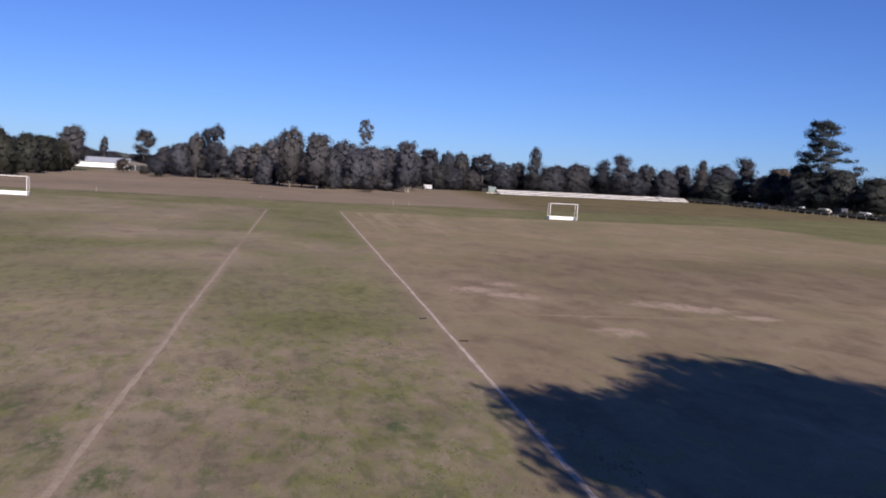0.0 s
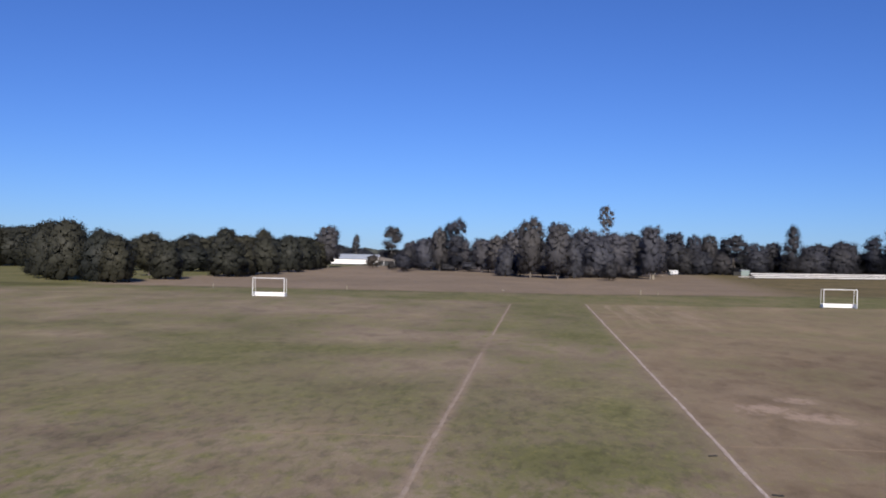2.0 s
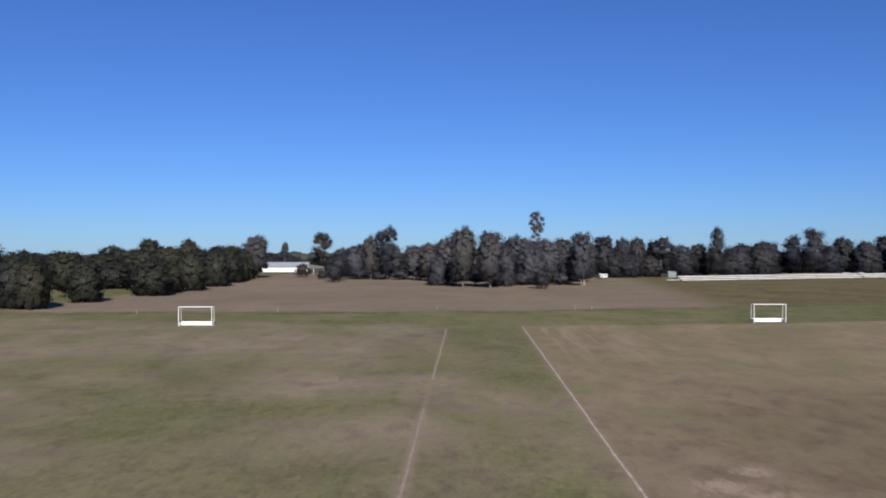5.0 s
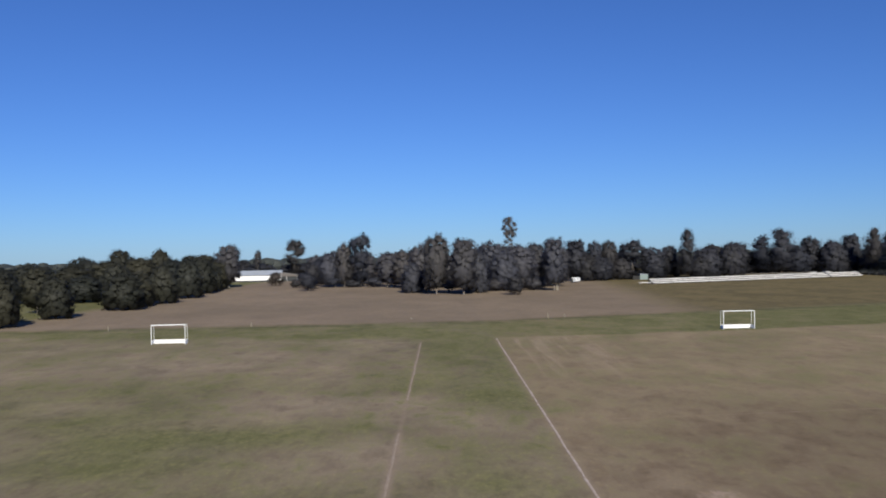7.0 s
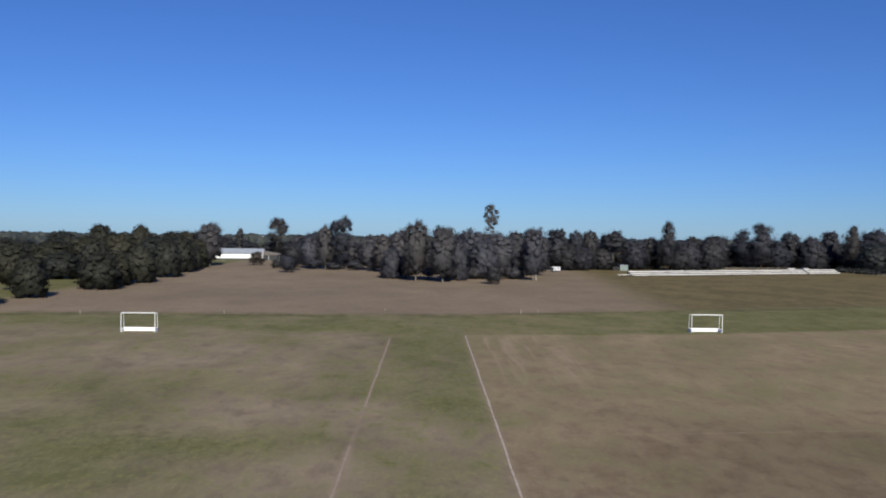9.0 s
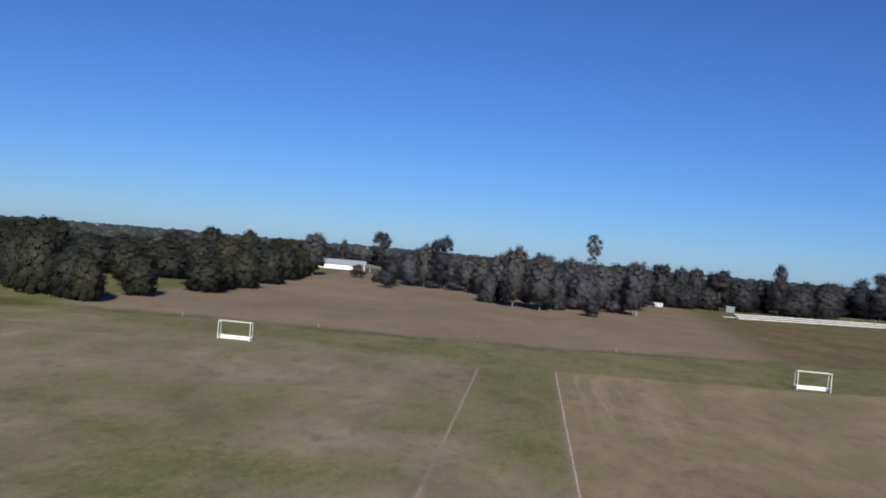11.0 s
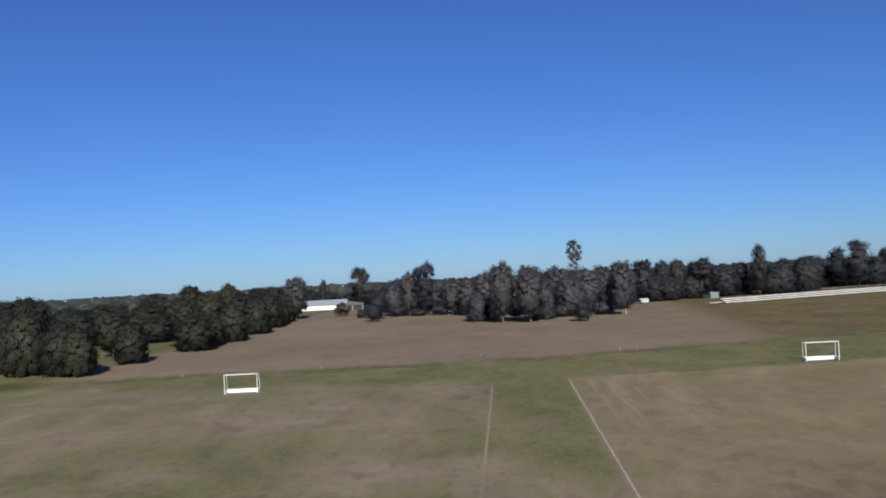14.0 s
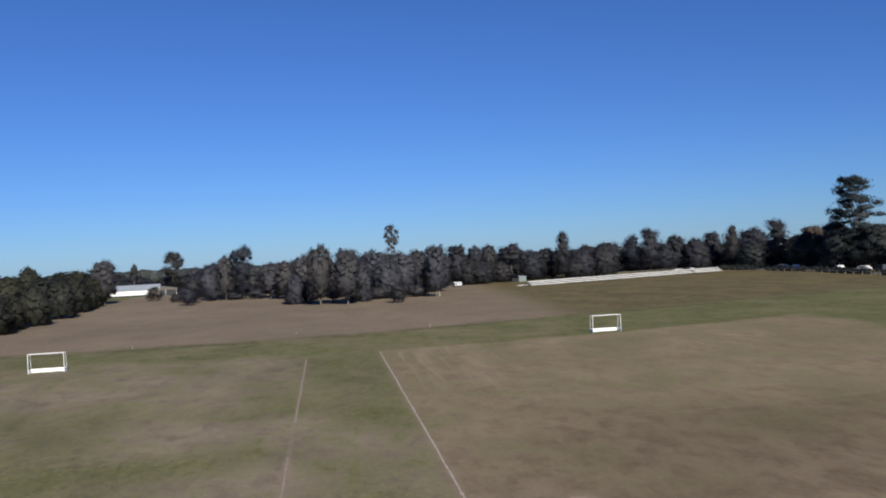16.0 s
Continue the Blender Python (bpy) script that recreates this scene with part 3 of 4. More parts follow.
def wood(lobes, rnd, trunk_r, fork, lean=0.05, limbs=8):
    """A tapered trunk with limbs that reach into the lobes."""
    top = Vector((rnd.uniform(-lean, lean), rnd.uniform(-lean, lean), max(l[2] for l in lobes)))
    path = [Vector((0, 0, -0.01))]
    for k in range(1, 7):
        path.append(Vector((top.x * k / 6 + rnd.uniform(-0.012, 0.012), top.y * k / 6 + rnd.uniform(-0.012, 0.012), top.z * k / 6)))
    pieces = [tube(path, [trunk_r * (1.35 if k == 0 else 1 - 0.8 * k / 6) for k in range(7)], 8)]
    for l in sorted(lobes, key=lambda l: -l[3])[:limbs]:
        z0 = max(fork, l[2] * rnd.uniform(0.45, 0.7))
        a = Vector((top.x * z0 / top.z, top.y * z0 / top.z, z0))
        b = Vector(l[:3])
        m = a.lerp(b, 0.55) + Vector((0, 0, -0.02))
        pieces.append(tube([a, m, b], [trunk_r * 0.45, trunk_r * 0.32, trunk_r * 0.12], 5))
    return joined(pieces)


def lobes_of(kind, rnd):
    """Crown lobes for a tree one unit high and one unit wide (x, y from -0.5 to 0.5)."""
    out = []
    if kind == "gum":
        for k in range(50):
            z = 0.12 + 0.73 * (k + 0.5) / 50
            span = 0.33 * math.sqrt(max(0.08, 1 - ((z - 0.50) / 0.44) ** 2))
            reach = span * rnd.uniform(0.55, 1.0)
            a = k * 2.4 + rnd.uniform(-0.5, 0.5)
            r = rnd.uniform(0.09, 0.15)
            out.append((reach * math.cos(a), reach * math.sin(a), z, r, r * rnd.uniform(0.55, 0.75)))
        out += [(0, 0, 0.34, 0.50, 0.42), (0, 0, 0.58, 0.50, 0.44)]
        for k in range(4):
            a = k * 1.9 + rnd.uniform(-0.5, 0.5)
            reach = rnd.uniform(0.02, 0.22)
            out.append((reach * math.cos(a), reach * math.sin(a), rnd.uniform(0.84, 0.92) - reach * 0.3, rnd.uniform(0.08, 0.13), 0.06))
    elif kind == "dense":
        for k in range(54):
            z = 0.13 + 0.66 * (k + 0.5) / 54
            span = 0.34 * (math.sqrt(max(0.06, 1 - ((z - 0.36) / 0.50) ** 2)) if z > 0.36 else 1.0)
            reach = span * rnd.uniform(0.6, 1.0)
            a = k * 2.4 + rnd.uniform(-0.4, 0.4)
            r = rnd.uniform(0.11, 0.16)
            out.append((reach * math.cos(a), reach * math.sin(a), z, r, r * rnd.uniform(0.65, 0.9)))
        out += [(0, 0, 0.24, 0.62, 0.42), (0, 0, 0.50, 0.56, 0.48)]
        for k in range(8):
            a = k * 2.1 + rnd.uniform(-0.5, 0.5)
            reach = rnd.uniform(0.0, 0.22)
            out.append((reach * math.cos(a), reach * math.sin(a), rnd.uniform(0.78, 0.87) - 0.4 * reach, rnd.uniform(0.10, 0.16), 0.09))
        for k in range(10):
            a = k * 0.63
            out.append((0.31 * math.cos(a), 0.31 * math.sin(a), rnd.uniform(0.07, 0.16), 0.14, 0.12))
    elif kind == "spreading":
        for k in range(26):
            d = Vector((rnd.gauss(0, 1), rnd.gauss(0, 1), rnd.gauss(0, 1))).normalized() * rnd.random() ** 0.4
            out.append((d.x * 0.36, d.y * 0.36, 0.79 + d.z * 0.15, rnd.uniform(0.16, 0.24), rnd.uniform(0.06, 0.09)))
    elif kind == "tall":
        for k in range(26):  # an open tuft of branches on a bare upper stem
            z = 0.69 + 0.25 * k / 25
            span = 0.23 * math.sqrt(max(0.05, 1 - ((z - 0.80) / 0.15) ** 2))
            reach = span * rnd.uniform(0.3, 1.0)
            a = k * 2.4 + rnd.uniform(-0.6, 0.6)
            out.append((reach * math.cos(a), reach * math.sin(a), z, rnd.uniform(0.07, 0.12), rnd.uniform(0.022, 0.036)))
        for k in range(5):
            a = k * 2.2
            out.append((0.08 * math.cos(a), 0.08 * math.sin(a), 0.58 + 0.024 * k, 0.08, 0.025))
        for k in range(24):
            a = k * 1.3
            reach = 0.30 * rnd.random() ** 0.5
            out.append((reach * math.cos(a), reach * math.sin(a), rnd.uniform(0.08, 0.54), 0.20, 0.07))
    elif kind == "umbrella":
        for k in range(15):
            a = k * 2.4 + rnd.uniform(-0.4, 0.4)
            reach = 0.31 * math.sqrt(k / 14)
            r = rnd.uniform(0.10, 0.18)
            out.append((reach * math.cos(a), reach * math.sin(a), rnd.uniform(0.72, 0.93) - 0.25 * reach, r, r * 0.6))
        for k in range(18):
            a = k * 0.9
            reach = rnd.uniform(0.08, 0.28)
            out.append((reach * math.cos(a), reach * math.sin(a), rnd.uniform(0.08, 0.66), rnd.uniform(0.14, 0.22), 0.08))
    elif kind == "column":
        for k in range(16):
            z = 0.12 + 0.76 * k / 15 + rnd.uniform(-0.02, 0.02)
            span = 0.20 * min(1.0, math.sqrt(max(0.02, (0.98 - z) / 0.34)))
            reach = span * rnd.uniform(0.3, 1.0)
            a = k * 2.4 + rnd.uniform(-0.4, 0.4)
            r = rnd.uniform(0.20, 0.30) * (1.0 if z < 0.7 else 0.75)
            out.append((reach * math.cos(a), reach * math.sin(a), z, r, rnd.uniform(0.08, 0.12)))
    elif kind == "pine":
        for z, span, count in ((0.965, 0.17, 8), (0.915, 0.12, 5), (0.855, 0.19, 7), (0.785, 0.25, 8), (0.715, 0.27, 9), (0.645, 0.33, 10), (0.57, 0.42, 10), (0.49, 0.45, 12), (0.41, 0.47, 14), (0.33, 0.48, 15), (0.25, 0.48, 16), (0.17, 0.46, 16)):
            for k in range(count):
                a = k * 6.283 / count + rnd.uniform(-0.5, 0.5)
                reach = span * rnd.uniform(0.2, 1.0) * (1.12 if math.cos(a) > 0 else 0.88)
                r = rnd.uniform(0.07, 0.12)
                lift = rnd.uniform(-0.035, 0.035) if z < 0.93 else rnd.uniform(-0.006, 0.006)
                out.append((reach * math.cos(a), reach * math.sin(a), z - 0.06 * reach + lift, r, rnd.uniform(0.022, 0.036)))
    elif kind == "bush":
        for k in range(9):
            z = rnd.uniform(0.22, 0.70)
            reach = 0.25 * math.sqrt(max(0.08, 1 - ((z - 0.42) / 0.5) ** 2)) * rnd.uniform(0.4, 1.0)
            a = k * 2.4 + rnd.uniform(-0.5, 0.5)
            r = rnd.uniform(0.18, 0.26)
            out.append((reach * math.cos(a), reach * math.sin(a), z, r, r * rnd.uniform(0.75, 1.0)))
    return out


STYLE = {  # leaf sprays, size of one, girth, fork, bark
    "gum": (7800, 0.0165, 0.015, 0.25, BARK_PALE),
    "dense": (7800, 0.0185, 0.022, 0.10, BARK_DARK),
    "spreading": (12000, 0.022, 0.022, 0.40, BARK_DARK),
    "tall": (8000, 0.014, 0.016, 0.30, BARK_PALE),
    "umbrella": (7000, 0.016, 0.014, 0.45, BARK_PALE),
    "column": (6500, 0.019, 0.020, 0.12, BARK_DARK),
    "pine": (16000, 0.012, 0.014, 0.12, BARK_DARK),
    "bush": (3500, 0.030, 0.030, 0.05, BARK_DARK),
}
MADE = {}


def tree(kind, leaf, seed, label, name="tree"):
    """A tree of unit height and width, kept to be copied."""
    key = (kind, leaf.name, seed)
    if key not in MADE:
        rnd = random.Random(f"{kind}{seed}")
        count, size, girth, fork, skin = STYLE[kind]
        lobes = lobes_of(kind, rnd)
        crown = leafy_mesh("crown", *sprays(lobes, count, size, rnd), leaf)
        trunk = mesh_of("trunk", *wood(lobes, rnd, girth, fork, limbs=30 if kind == "pine" else 9), skin, True)
        MADE[key] = (crown, trunk)
    crown, trunk = MADE[key]
    ob = thing(name, label, "tree")
    part("trunk", trunk, None, ob)
    part("crown", crown, None, ob)
    return ob


def plant(rows, group, label, leaf, spin=7):
    """Trees from rows of x, y, height, width and kind."""
    for k, (x, y, high, wide, kind) in enumerate(rows):
        ob = tree(kind, leaf, (k * 5 + spin) % 3, label, "shrub" if kind == "bush" else "tree")
        tagged(ob, group=group)
        ob.matrix_basis = pose(x, y, rise(x, y), 0, 0, (k * 73 + spin * 31) % 360) @ Matrix.Diagonal((wide, wide, high, 1))


plant([
    (-76.8, 28.5, 10.4, 8.6, "dense"), (-70.2, 26.8, 8.6, 7.6, "dense"), (-82.5, 33.5, 10.0, 8.4, "dense"), (-66.3, 40.5, 7.3, 6.8, "dense"), (-66.8, 24.5, 7.6, 6.4, "dense"),
    (-63.2, 61.0, 7.3, 9.6, "dense"), (-64.4, 71.0, 7.6, 8.4, "dense"), (-62.6, 80.5, 8.7, 8.2, "dense"), (-63.4, 101.0, 9.4, 9.0, "dense"), (-66.5, 124.0, 9.8, 9.4, "dense"),
    (-74.5, 141.0, 9.6, 10.0, "dense"), (-69.6, 150.0, 8.8, 8.6, "dense"), (-67.8, 137.0, 8.4, 8.4, "dense"), (-90.0, 46.0, 10.0, 10.4, "dense"), (-102.9, 62.6, 9.5, 11.5, "gum"), (-73.0, 84.0, 8.6, 7.5, "gum"), (-76.0, 55.0, 8.6, 8.0, "gum"),
], "trees along the paddock edge", "dense olive-green tree with foliage down to the grass", LEAF_OLIVE, 1)
plant([
    (-136.8, 96.7, 11.2, 15.5, "dense"), (-131.5, 100.9, 11.0, 14.1, "dense"), (-127.0, 105.1, 11.3, 14.0, "gum"), (-123.0, 109.6, 12.0, 16.2, "dense"),
    (-120.8, 126.2, 8.1, 18.6, "dense"), (-113.0, 130.8, 8.7, 18.4, "dense"), (-98.5, 122.1, 8.1, 15.6, "dense"), (-115.2, 167.7, 10.3, 11.4, "gum"),
    (-106.0, 174.8, 12.9, 11.5, "gum"), (-94.2, 132.7, 9.4, 13.3, "dense"), (-92.9, 154.1, 10.6, 13.2, "dense"), (-95.0, 179.3, 13.0, 11.5, "dense"),
], "trees behind the paddock edge", "dark olive-green tree in a dense grove", LEAF_OLIVE, 2)
plant([
    (-91.0, 198.5, 10.7, 12.3, "dense"), (-89.3, 208.8, 11.3, 12.9, "dense"), (-97.6, 84.3, 7.9, 11.2, "dense"), (-127.7, 73.1, 9.1, 9.7, "dense"),
    (-113.8, 90.2, 9.7, 13.8, "dense"), (-107.9, 101.4, 9.0, 13.6, "dense"), (-147.4, 76.0, 9.8, 10.5, "dense"), (-155.6, 102.7, 10.5, 11.3, "dense"),
    (-106.7, 152.3, 9.6, 14.7, "dense"), (-87.4, 166.3, 9.5, 11.9, "dense"), (-83.5, 110.0, 7.6, 10.8, "dense"), (-82.0, 88.9, 6.4, 9.7, "dense"),
], "trees behind the paddock edge", "dark olive-green tree in a dense grove", LEAF_OLIVE, 5)
plant([
    (-69.2, 162.0, 13.8, 11.5, "gum"), (-38.2, 152.6, 10.0, 8.2, "gum"), (-33.5, 150.8, 13.3, 7.1, "gum"), (-21.0, 146.9, 10.2, 10.1, "gum"),
    (-16.2, 136.3, 10.8, 8.9, "gum"), (-10.9, 117.0, 12.2, 8.3, "gum"), (-7.0, 99.5, 14.7, 8.8, "gum"), (-0.9, 96.0, 13.2, 10.0, "gum"),
    (6.2, 117.5, 12.6, 9.7, "gum"), (13.4, 119.1, 11.7, 12.4, "gum"), (20.6, 108.0, 13.2, 8.2, "gum"), (2.4, 104.0, 10.6, 7.5, "dense"),
    (9.1, 112.3, 10.7, 9.7, "dense"), (-12.8, 108.0, 7.8, 6.5, "dense"),
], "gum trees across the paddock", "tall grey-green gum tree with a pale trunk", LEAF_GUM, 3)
plant([
    (-50.3, 211.7, 9.7, 9.9, "gum"), (-43.7, 204.2, 11.3, 11.2, "gum"),
    (-20.4, 177.1, 10.4, 13.1, "gum"), (-13.4, 152.0, 11.0, 10.5, "gum"), (13.0, 142.5, 19.6, 9.0, "tall"), (3.6, 138.6, 11.2, 10.3, "gum"),
    (8.7, 136.6, 11.6, 8.7, "gum"), (19.8, 137.9, 12.4, 10.3, "gum"), (-30.3, 172.1, 11.0, 12.0, "dense"), (-39.7, 176.5, 9.8, 12.5, "dense"),
    (-4.7, 136.5, 10.4, 10.9, "dense"), (1.9, 131.2, 9.9, 11.1, "dense"), (15.4, 130.5, 10.8, 10.9, "dense"), (24.2, 129.6, 11.3, 10.1, "gum"),
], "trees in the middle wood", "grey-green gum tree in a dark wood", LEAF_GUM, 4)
plant([
    (-78.9, 254.1, 6.9, 18.6, "dense"), (-88.9, 262.9, 8.1, 15.3, "dense"), (-70.9, 271.8, 6.2, 10.4, "dense"), (-50.1, 211.2, 9.3, 9.7, "dense"),
    (-45.4, 184.9, 8.5, 9.7, "dense"), (-61.3, 260.7, 6.8, 13.8, "dense"), (-65.5, 256.3, 16.3, 11.2, "umbrella"), (-72.0, 215.7, 12.0, 4.1, "umbrella"), (-28.6, 149.0, 15.7, 9.2, "umbrella"),
], "trees near the shed", "dark grey-green tree beyond the paddock", LEAF_DARK, 6)
plant([
    (34.0, 160.6, 13.0, 10.9, "gum"), (40.5, 165.9, 12.4, 6.8, "gum"), (45.1, 167.4, 12.8, 7.7, "gum"), (52.5, 169.2, 12.6, 11.7, "umbrella"),
    (59.1, 170.8, 10.1, 11.4, "gum"), (65.1, 173.9, 10.8, 8.8, "gum"), (68.5, 165.6, 15.3, 7.3, "column"), (75.7, 170.6, 10.3, 12.5, "dense"),
    (83.7, 171.4, 11.6, 11.1, "dense"), (37.0, 160.5, 8.6, 10.2, "dense"), (64.3, 178.5, 8.9, 14.7, "dense"), (48.5, 165.5, 7.2, 8.7, "dense"),
    (27.4, 150.5, 11.0, 9.0, "gum"), (41.2, 160.1, 7.8, 9.4, "dense"), (59.5, 169.5, 7.7, 9.7, "dense"), (73.0, 167.2, 7.1, 9.0, "dense"),
], "trees beyond the seating", "dark grey-green tree in a dense wood", LEAF_DARK, 2)
plant([
    (94.0, 197.0, 12.1, 13.5, "dense"), (101.4, 192.7, 13.4, 11.7, "column"), (106.0, 188.3, 15.4, 12.2, "column"), (116.7, 191.4, 13.0, 10.6, "gum"),
    (122.2, 187.4, 12.0, 12.5, "dense"), (130.0, 190.6, 13.6, 10.5, "gum"), (130.8, 176.9, 15.6, 8.8, "column"), (140.1, 180.5, 14.8, 15.4, "dense"),
    (140.0, 163.7, 16.2, 11.8, "column"), (149.1, 168.0, 11.6, 10.8, "dense"), (87.8, 201.2, 11.2, 14.3, "dense"), (139.5, 178.0, 10.2, 11.4, "dense"),
    (112.2, 191.0, 10.7, 11.6, "dense"),
], "trees along the far road", "dark tree beside the road at the reserve edge", LEAF_DARK, 1)
plant([
    (144.4, 138.6, 15.5, 12.1, "dense"), (146.4, 121.8, 14.0, 14.7, "dense"), (141.0, 146.7, 12.1, 14.4, "dense"), (139.3, 130.6, 12.1, 12.3, "dense"),
    (150.3, 111.4, 12.0, 17.0, "dense"), (156.4, 94.6, 9.3, 14.1, "dense"), (145.3, 128.6, 12.5, 16.5, "dense"), (131.2, 164.4, 10.0, 13.0, "dense"),
    (163.0, 101.5, 10.9, 14.1, "gum"), (153.8, 82.2, 10.1, 13.2, "dense"), (161.3, 66.4, 9.7, 13.2, "dense"), (159.9, 52.6, 10.5, 13.2, "gum"),
], "trees along the far road", "dark tree beside the road at the reserve edge", LEAF_BLACK, 8)
plant([
    (92.4, 203.0, 6.9, 13.3, "dense"), (99.3, 200.4, 7.2, 12.4, "dense"), (105.3, 198.0, 7.5, 12.4, "dense"), (112.8, 197.0, 7.3, 12.3, "dense"),
    (119.5, 194.3, 7.5, 12.4, "dense"), (126.8, 188.4, 6.9, 12.4, "dense"), (134.0, 183.5, 7.8, 12.5, "dense"), (141.9, 175.6, 6.9, 12.4, "dense"),
    (147.3, 164.3, 7.5, 12.9, "dense"), (147.3, 153.9, 7.5, 12.6, "dense"), (76.6, 202.0, 7.1, 13.3, "dense"), (83.9, 202.9, 6.9, 13.3, "dense"),
    (55.5, 199.3, 9.4, 13.0, "dense"), (47.1, 197.2, 9.4, 12.9, "dense"), (35.5, 189.7, 9.4, 12.6, "dense"),
], "trees along the far road", "dark leafy tree at the back of the wood", LEAF_DARK, 3)
plant([
    (-42.4, 146.2, 3.2, 7.3, "bush"), (-36.3, 149.8, 2.9, 6.3, "bush"), (-30.9, 147.6, 2.6, 5.7, "bush"), (-24.7, 145.9, 3.2, 6.1, "bush"), (-18.8, 140.6, 3.1, 5.6, "bush"),
    (-13.7, 127.8, 3.5, 6.3, "bush"), (-9.5, 111.2, 3.6, 5.5, "bush"), (-4.2, 107.6, 3.2, 5.0, "bush"), (2.8, 105.4, 2.9, 5.5, "bush"),
    (7.1, 110.0, 3.3, 5.9, "bush"), (12.1, 111.6, 3.7, 6.3, "bush"), (16.3, 112.2, 3.9, 6.3, "bush"), (18.3, 114.5, 3.2, 5.8, "bush"),
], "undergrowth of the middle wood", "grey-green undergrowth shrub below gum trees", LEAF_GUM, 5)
plant([(149.8, 159.6, 14.6, 14.4, "dense"), (147.9, 142.6, 13.6, 11.0, "dense")], "russet trees", "reddish-brown leafy tree beside the road", LEAF_RED, 4)
plant([(144.2, 128.8, 26.5, 20.5, "pine")], "", "very tall dark pine with open tiered branches", LEAF_PINE, 1)
plant([(-57.0, 171.0, 4.6, 6.4, "bush")], "", "round russet-green shrub standing in the paddock", LEAF_RED, 2)
plant([(9.9, 90.5, 5.2, 4.6, "bush"), (-40.5, 129.0, 5.4, 6.2, "bush"), (-40.8, 139.0, 7.4, 6.0, "bush"), (-47.5, 152.0, 3.0, 4.2, "bush")], "lone shrubs", "small dark green shrub standing in the paddock", LEAF_DARK, 3)
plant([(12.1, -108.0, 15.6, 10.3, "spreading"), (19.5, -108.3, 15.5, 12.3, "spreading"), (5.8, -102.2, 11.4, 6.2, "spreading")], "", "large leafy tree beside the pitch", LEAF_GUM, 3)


# ---- far woodland on the low hills ----
def far_woods():
    rnd = random.Random(41)
    verts, faces = [], []
    base = [Vector((math.cos(a) * c, math.sin(a) * c, z)) for z, c in ((0.0, 0.8), (0.5, 1.0), (0.85, 0.6)) for a in (0, 1.05, 2.09, 3.14, 4.19, 5.24)]
    for _ in range(4200):
        a = rnd.uniform(-0.95, 0.85)
        d = (330 if a < -0.1 else 430) + 1500 * rnd.random() ** 0.8
        x, y = d * math.sin(a), d * math.cos(a)
        if -180 < x < -40 and y < 340:
            continue
        h, r = rnd.uniform(4, 8), rnd.uniform(4, 9)
        z = rise(x, y) - 0.4
        n0 = len(verts)
        for v in base:
            k = rnd.uniform(0.7, 1.25)
            verts.append((x + v.x * r * k, y + v.y * r * k, z + v.z * h * rnd.uniform(0.85, 1.15)))
        verts.append((x, y, z + h * rnd.uniform(0.95, 1.1)))
        for ring in range(2):
            for s in range(6):
                t = (s + 1) % 6
                faces.append((n0 + ring * 6 + s, n0 + ring * 6 + t, n0 + ring * 6 + 6 + t, n0 + ring * 6 + 6 + s))
        for s in range(6):
            faces.append((n0 + 12 + s, n0 + 12 + (s + 1) % 6, n0 + 18))
    ob = new("far_woodland", mesh_of("far_woodland", verts, faces, LEAF_FAR))
    tagged(ob, "distant grey-green woodland over low hills", "woodland", kind="stuff")


far_woods()


# ---- white tiered seating ----
def seating_unit(long):
    unit = thing("bench_seating", "long low white tiered bench seating on concrete steps", "bench", group="tiered seating")
    for k in range(3):
        z, y = 0.42 + 0.42 * k, 0.80 * k
        part("seat_plank", box(0.04, long - 0.04, y - 0.02, y + 0.34, z - 0.10, z + 0.04, 0.012), BENCH, unit)
        part("riser", box(0.03, long - 0.03, y + 0.40, y + 0.45, -0.3, z + 0.20, 0.01), SHADED, unit)
        part("step", box(0.02, long - 0.02, y + 0.45, y + 0.74, -0.3, z + 0.02), CONCRETE, unit)
    for x in (0.5, long / 2, long - 0.5):
        part("support", profile([(x - 0.07, 0), (x + 0.07, 0), (x + 0.07, 0.26), (x - 0.07, 0.26)], 0.06, 0.32), CONCRETE, unit)
    return unit


SEAT_FROM, SEAT_TO = Vector((48.6, 126.5, 0)), Vector((114.5, 155.5, 0))
seat_way = SEAT_TO - SEAT_FROM
seat_turn = math.degrees(math.atan2(seat_way.y, seat_way.x))
unit = seating_unit(6.1)
place = seat_way.normalized()
for k in range(12):
    at_ = SEAT_FROM + place * (6.2 * k + (0.6 if k > 9 else 0.0))
    m = pose(at_.x, at_.y, rise(at_.x, at_.y), 0, 0, seat_turn)
    if k == 0:
        unit.matrix_basis = m
    else:
        copy_thing(unit, m)
low = thing("low_bench", "single low white bench beside the tiered seating", "bench", (*(SEAT_FROM - place * 3.6)[:2], rise(*(SEAT_FROM - place * 3.6)[:2])), seat_turn)
part("seat_plank", box(0, 4.0, 1.2, 1.6, 0.42, 0.5, 0.012), BENCH, low)
for x in (0.4, 3.6):
    part("leg", box(x - 0.08, x + 0.08, 1.22, 1.58, 0, 0.42, 0.01), CONCRETE, low)


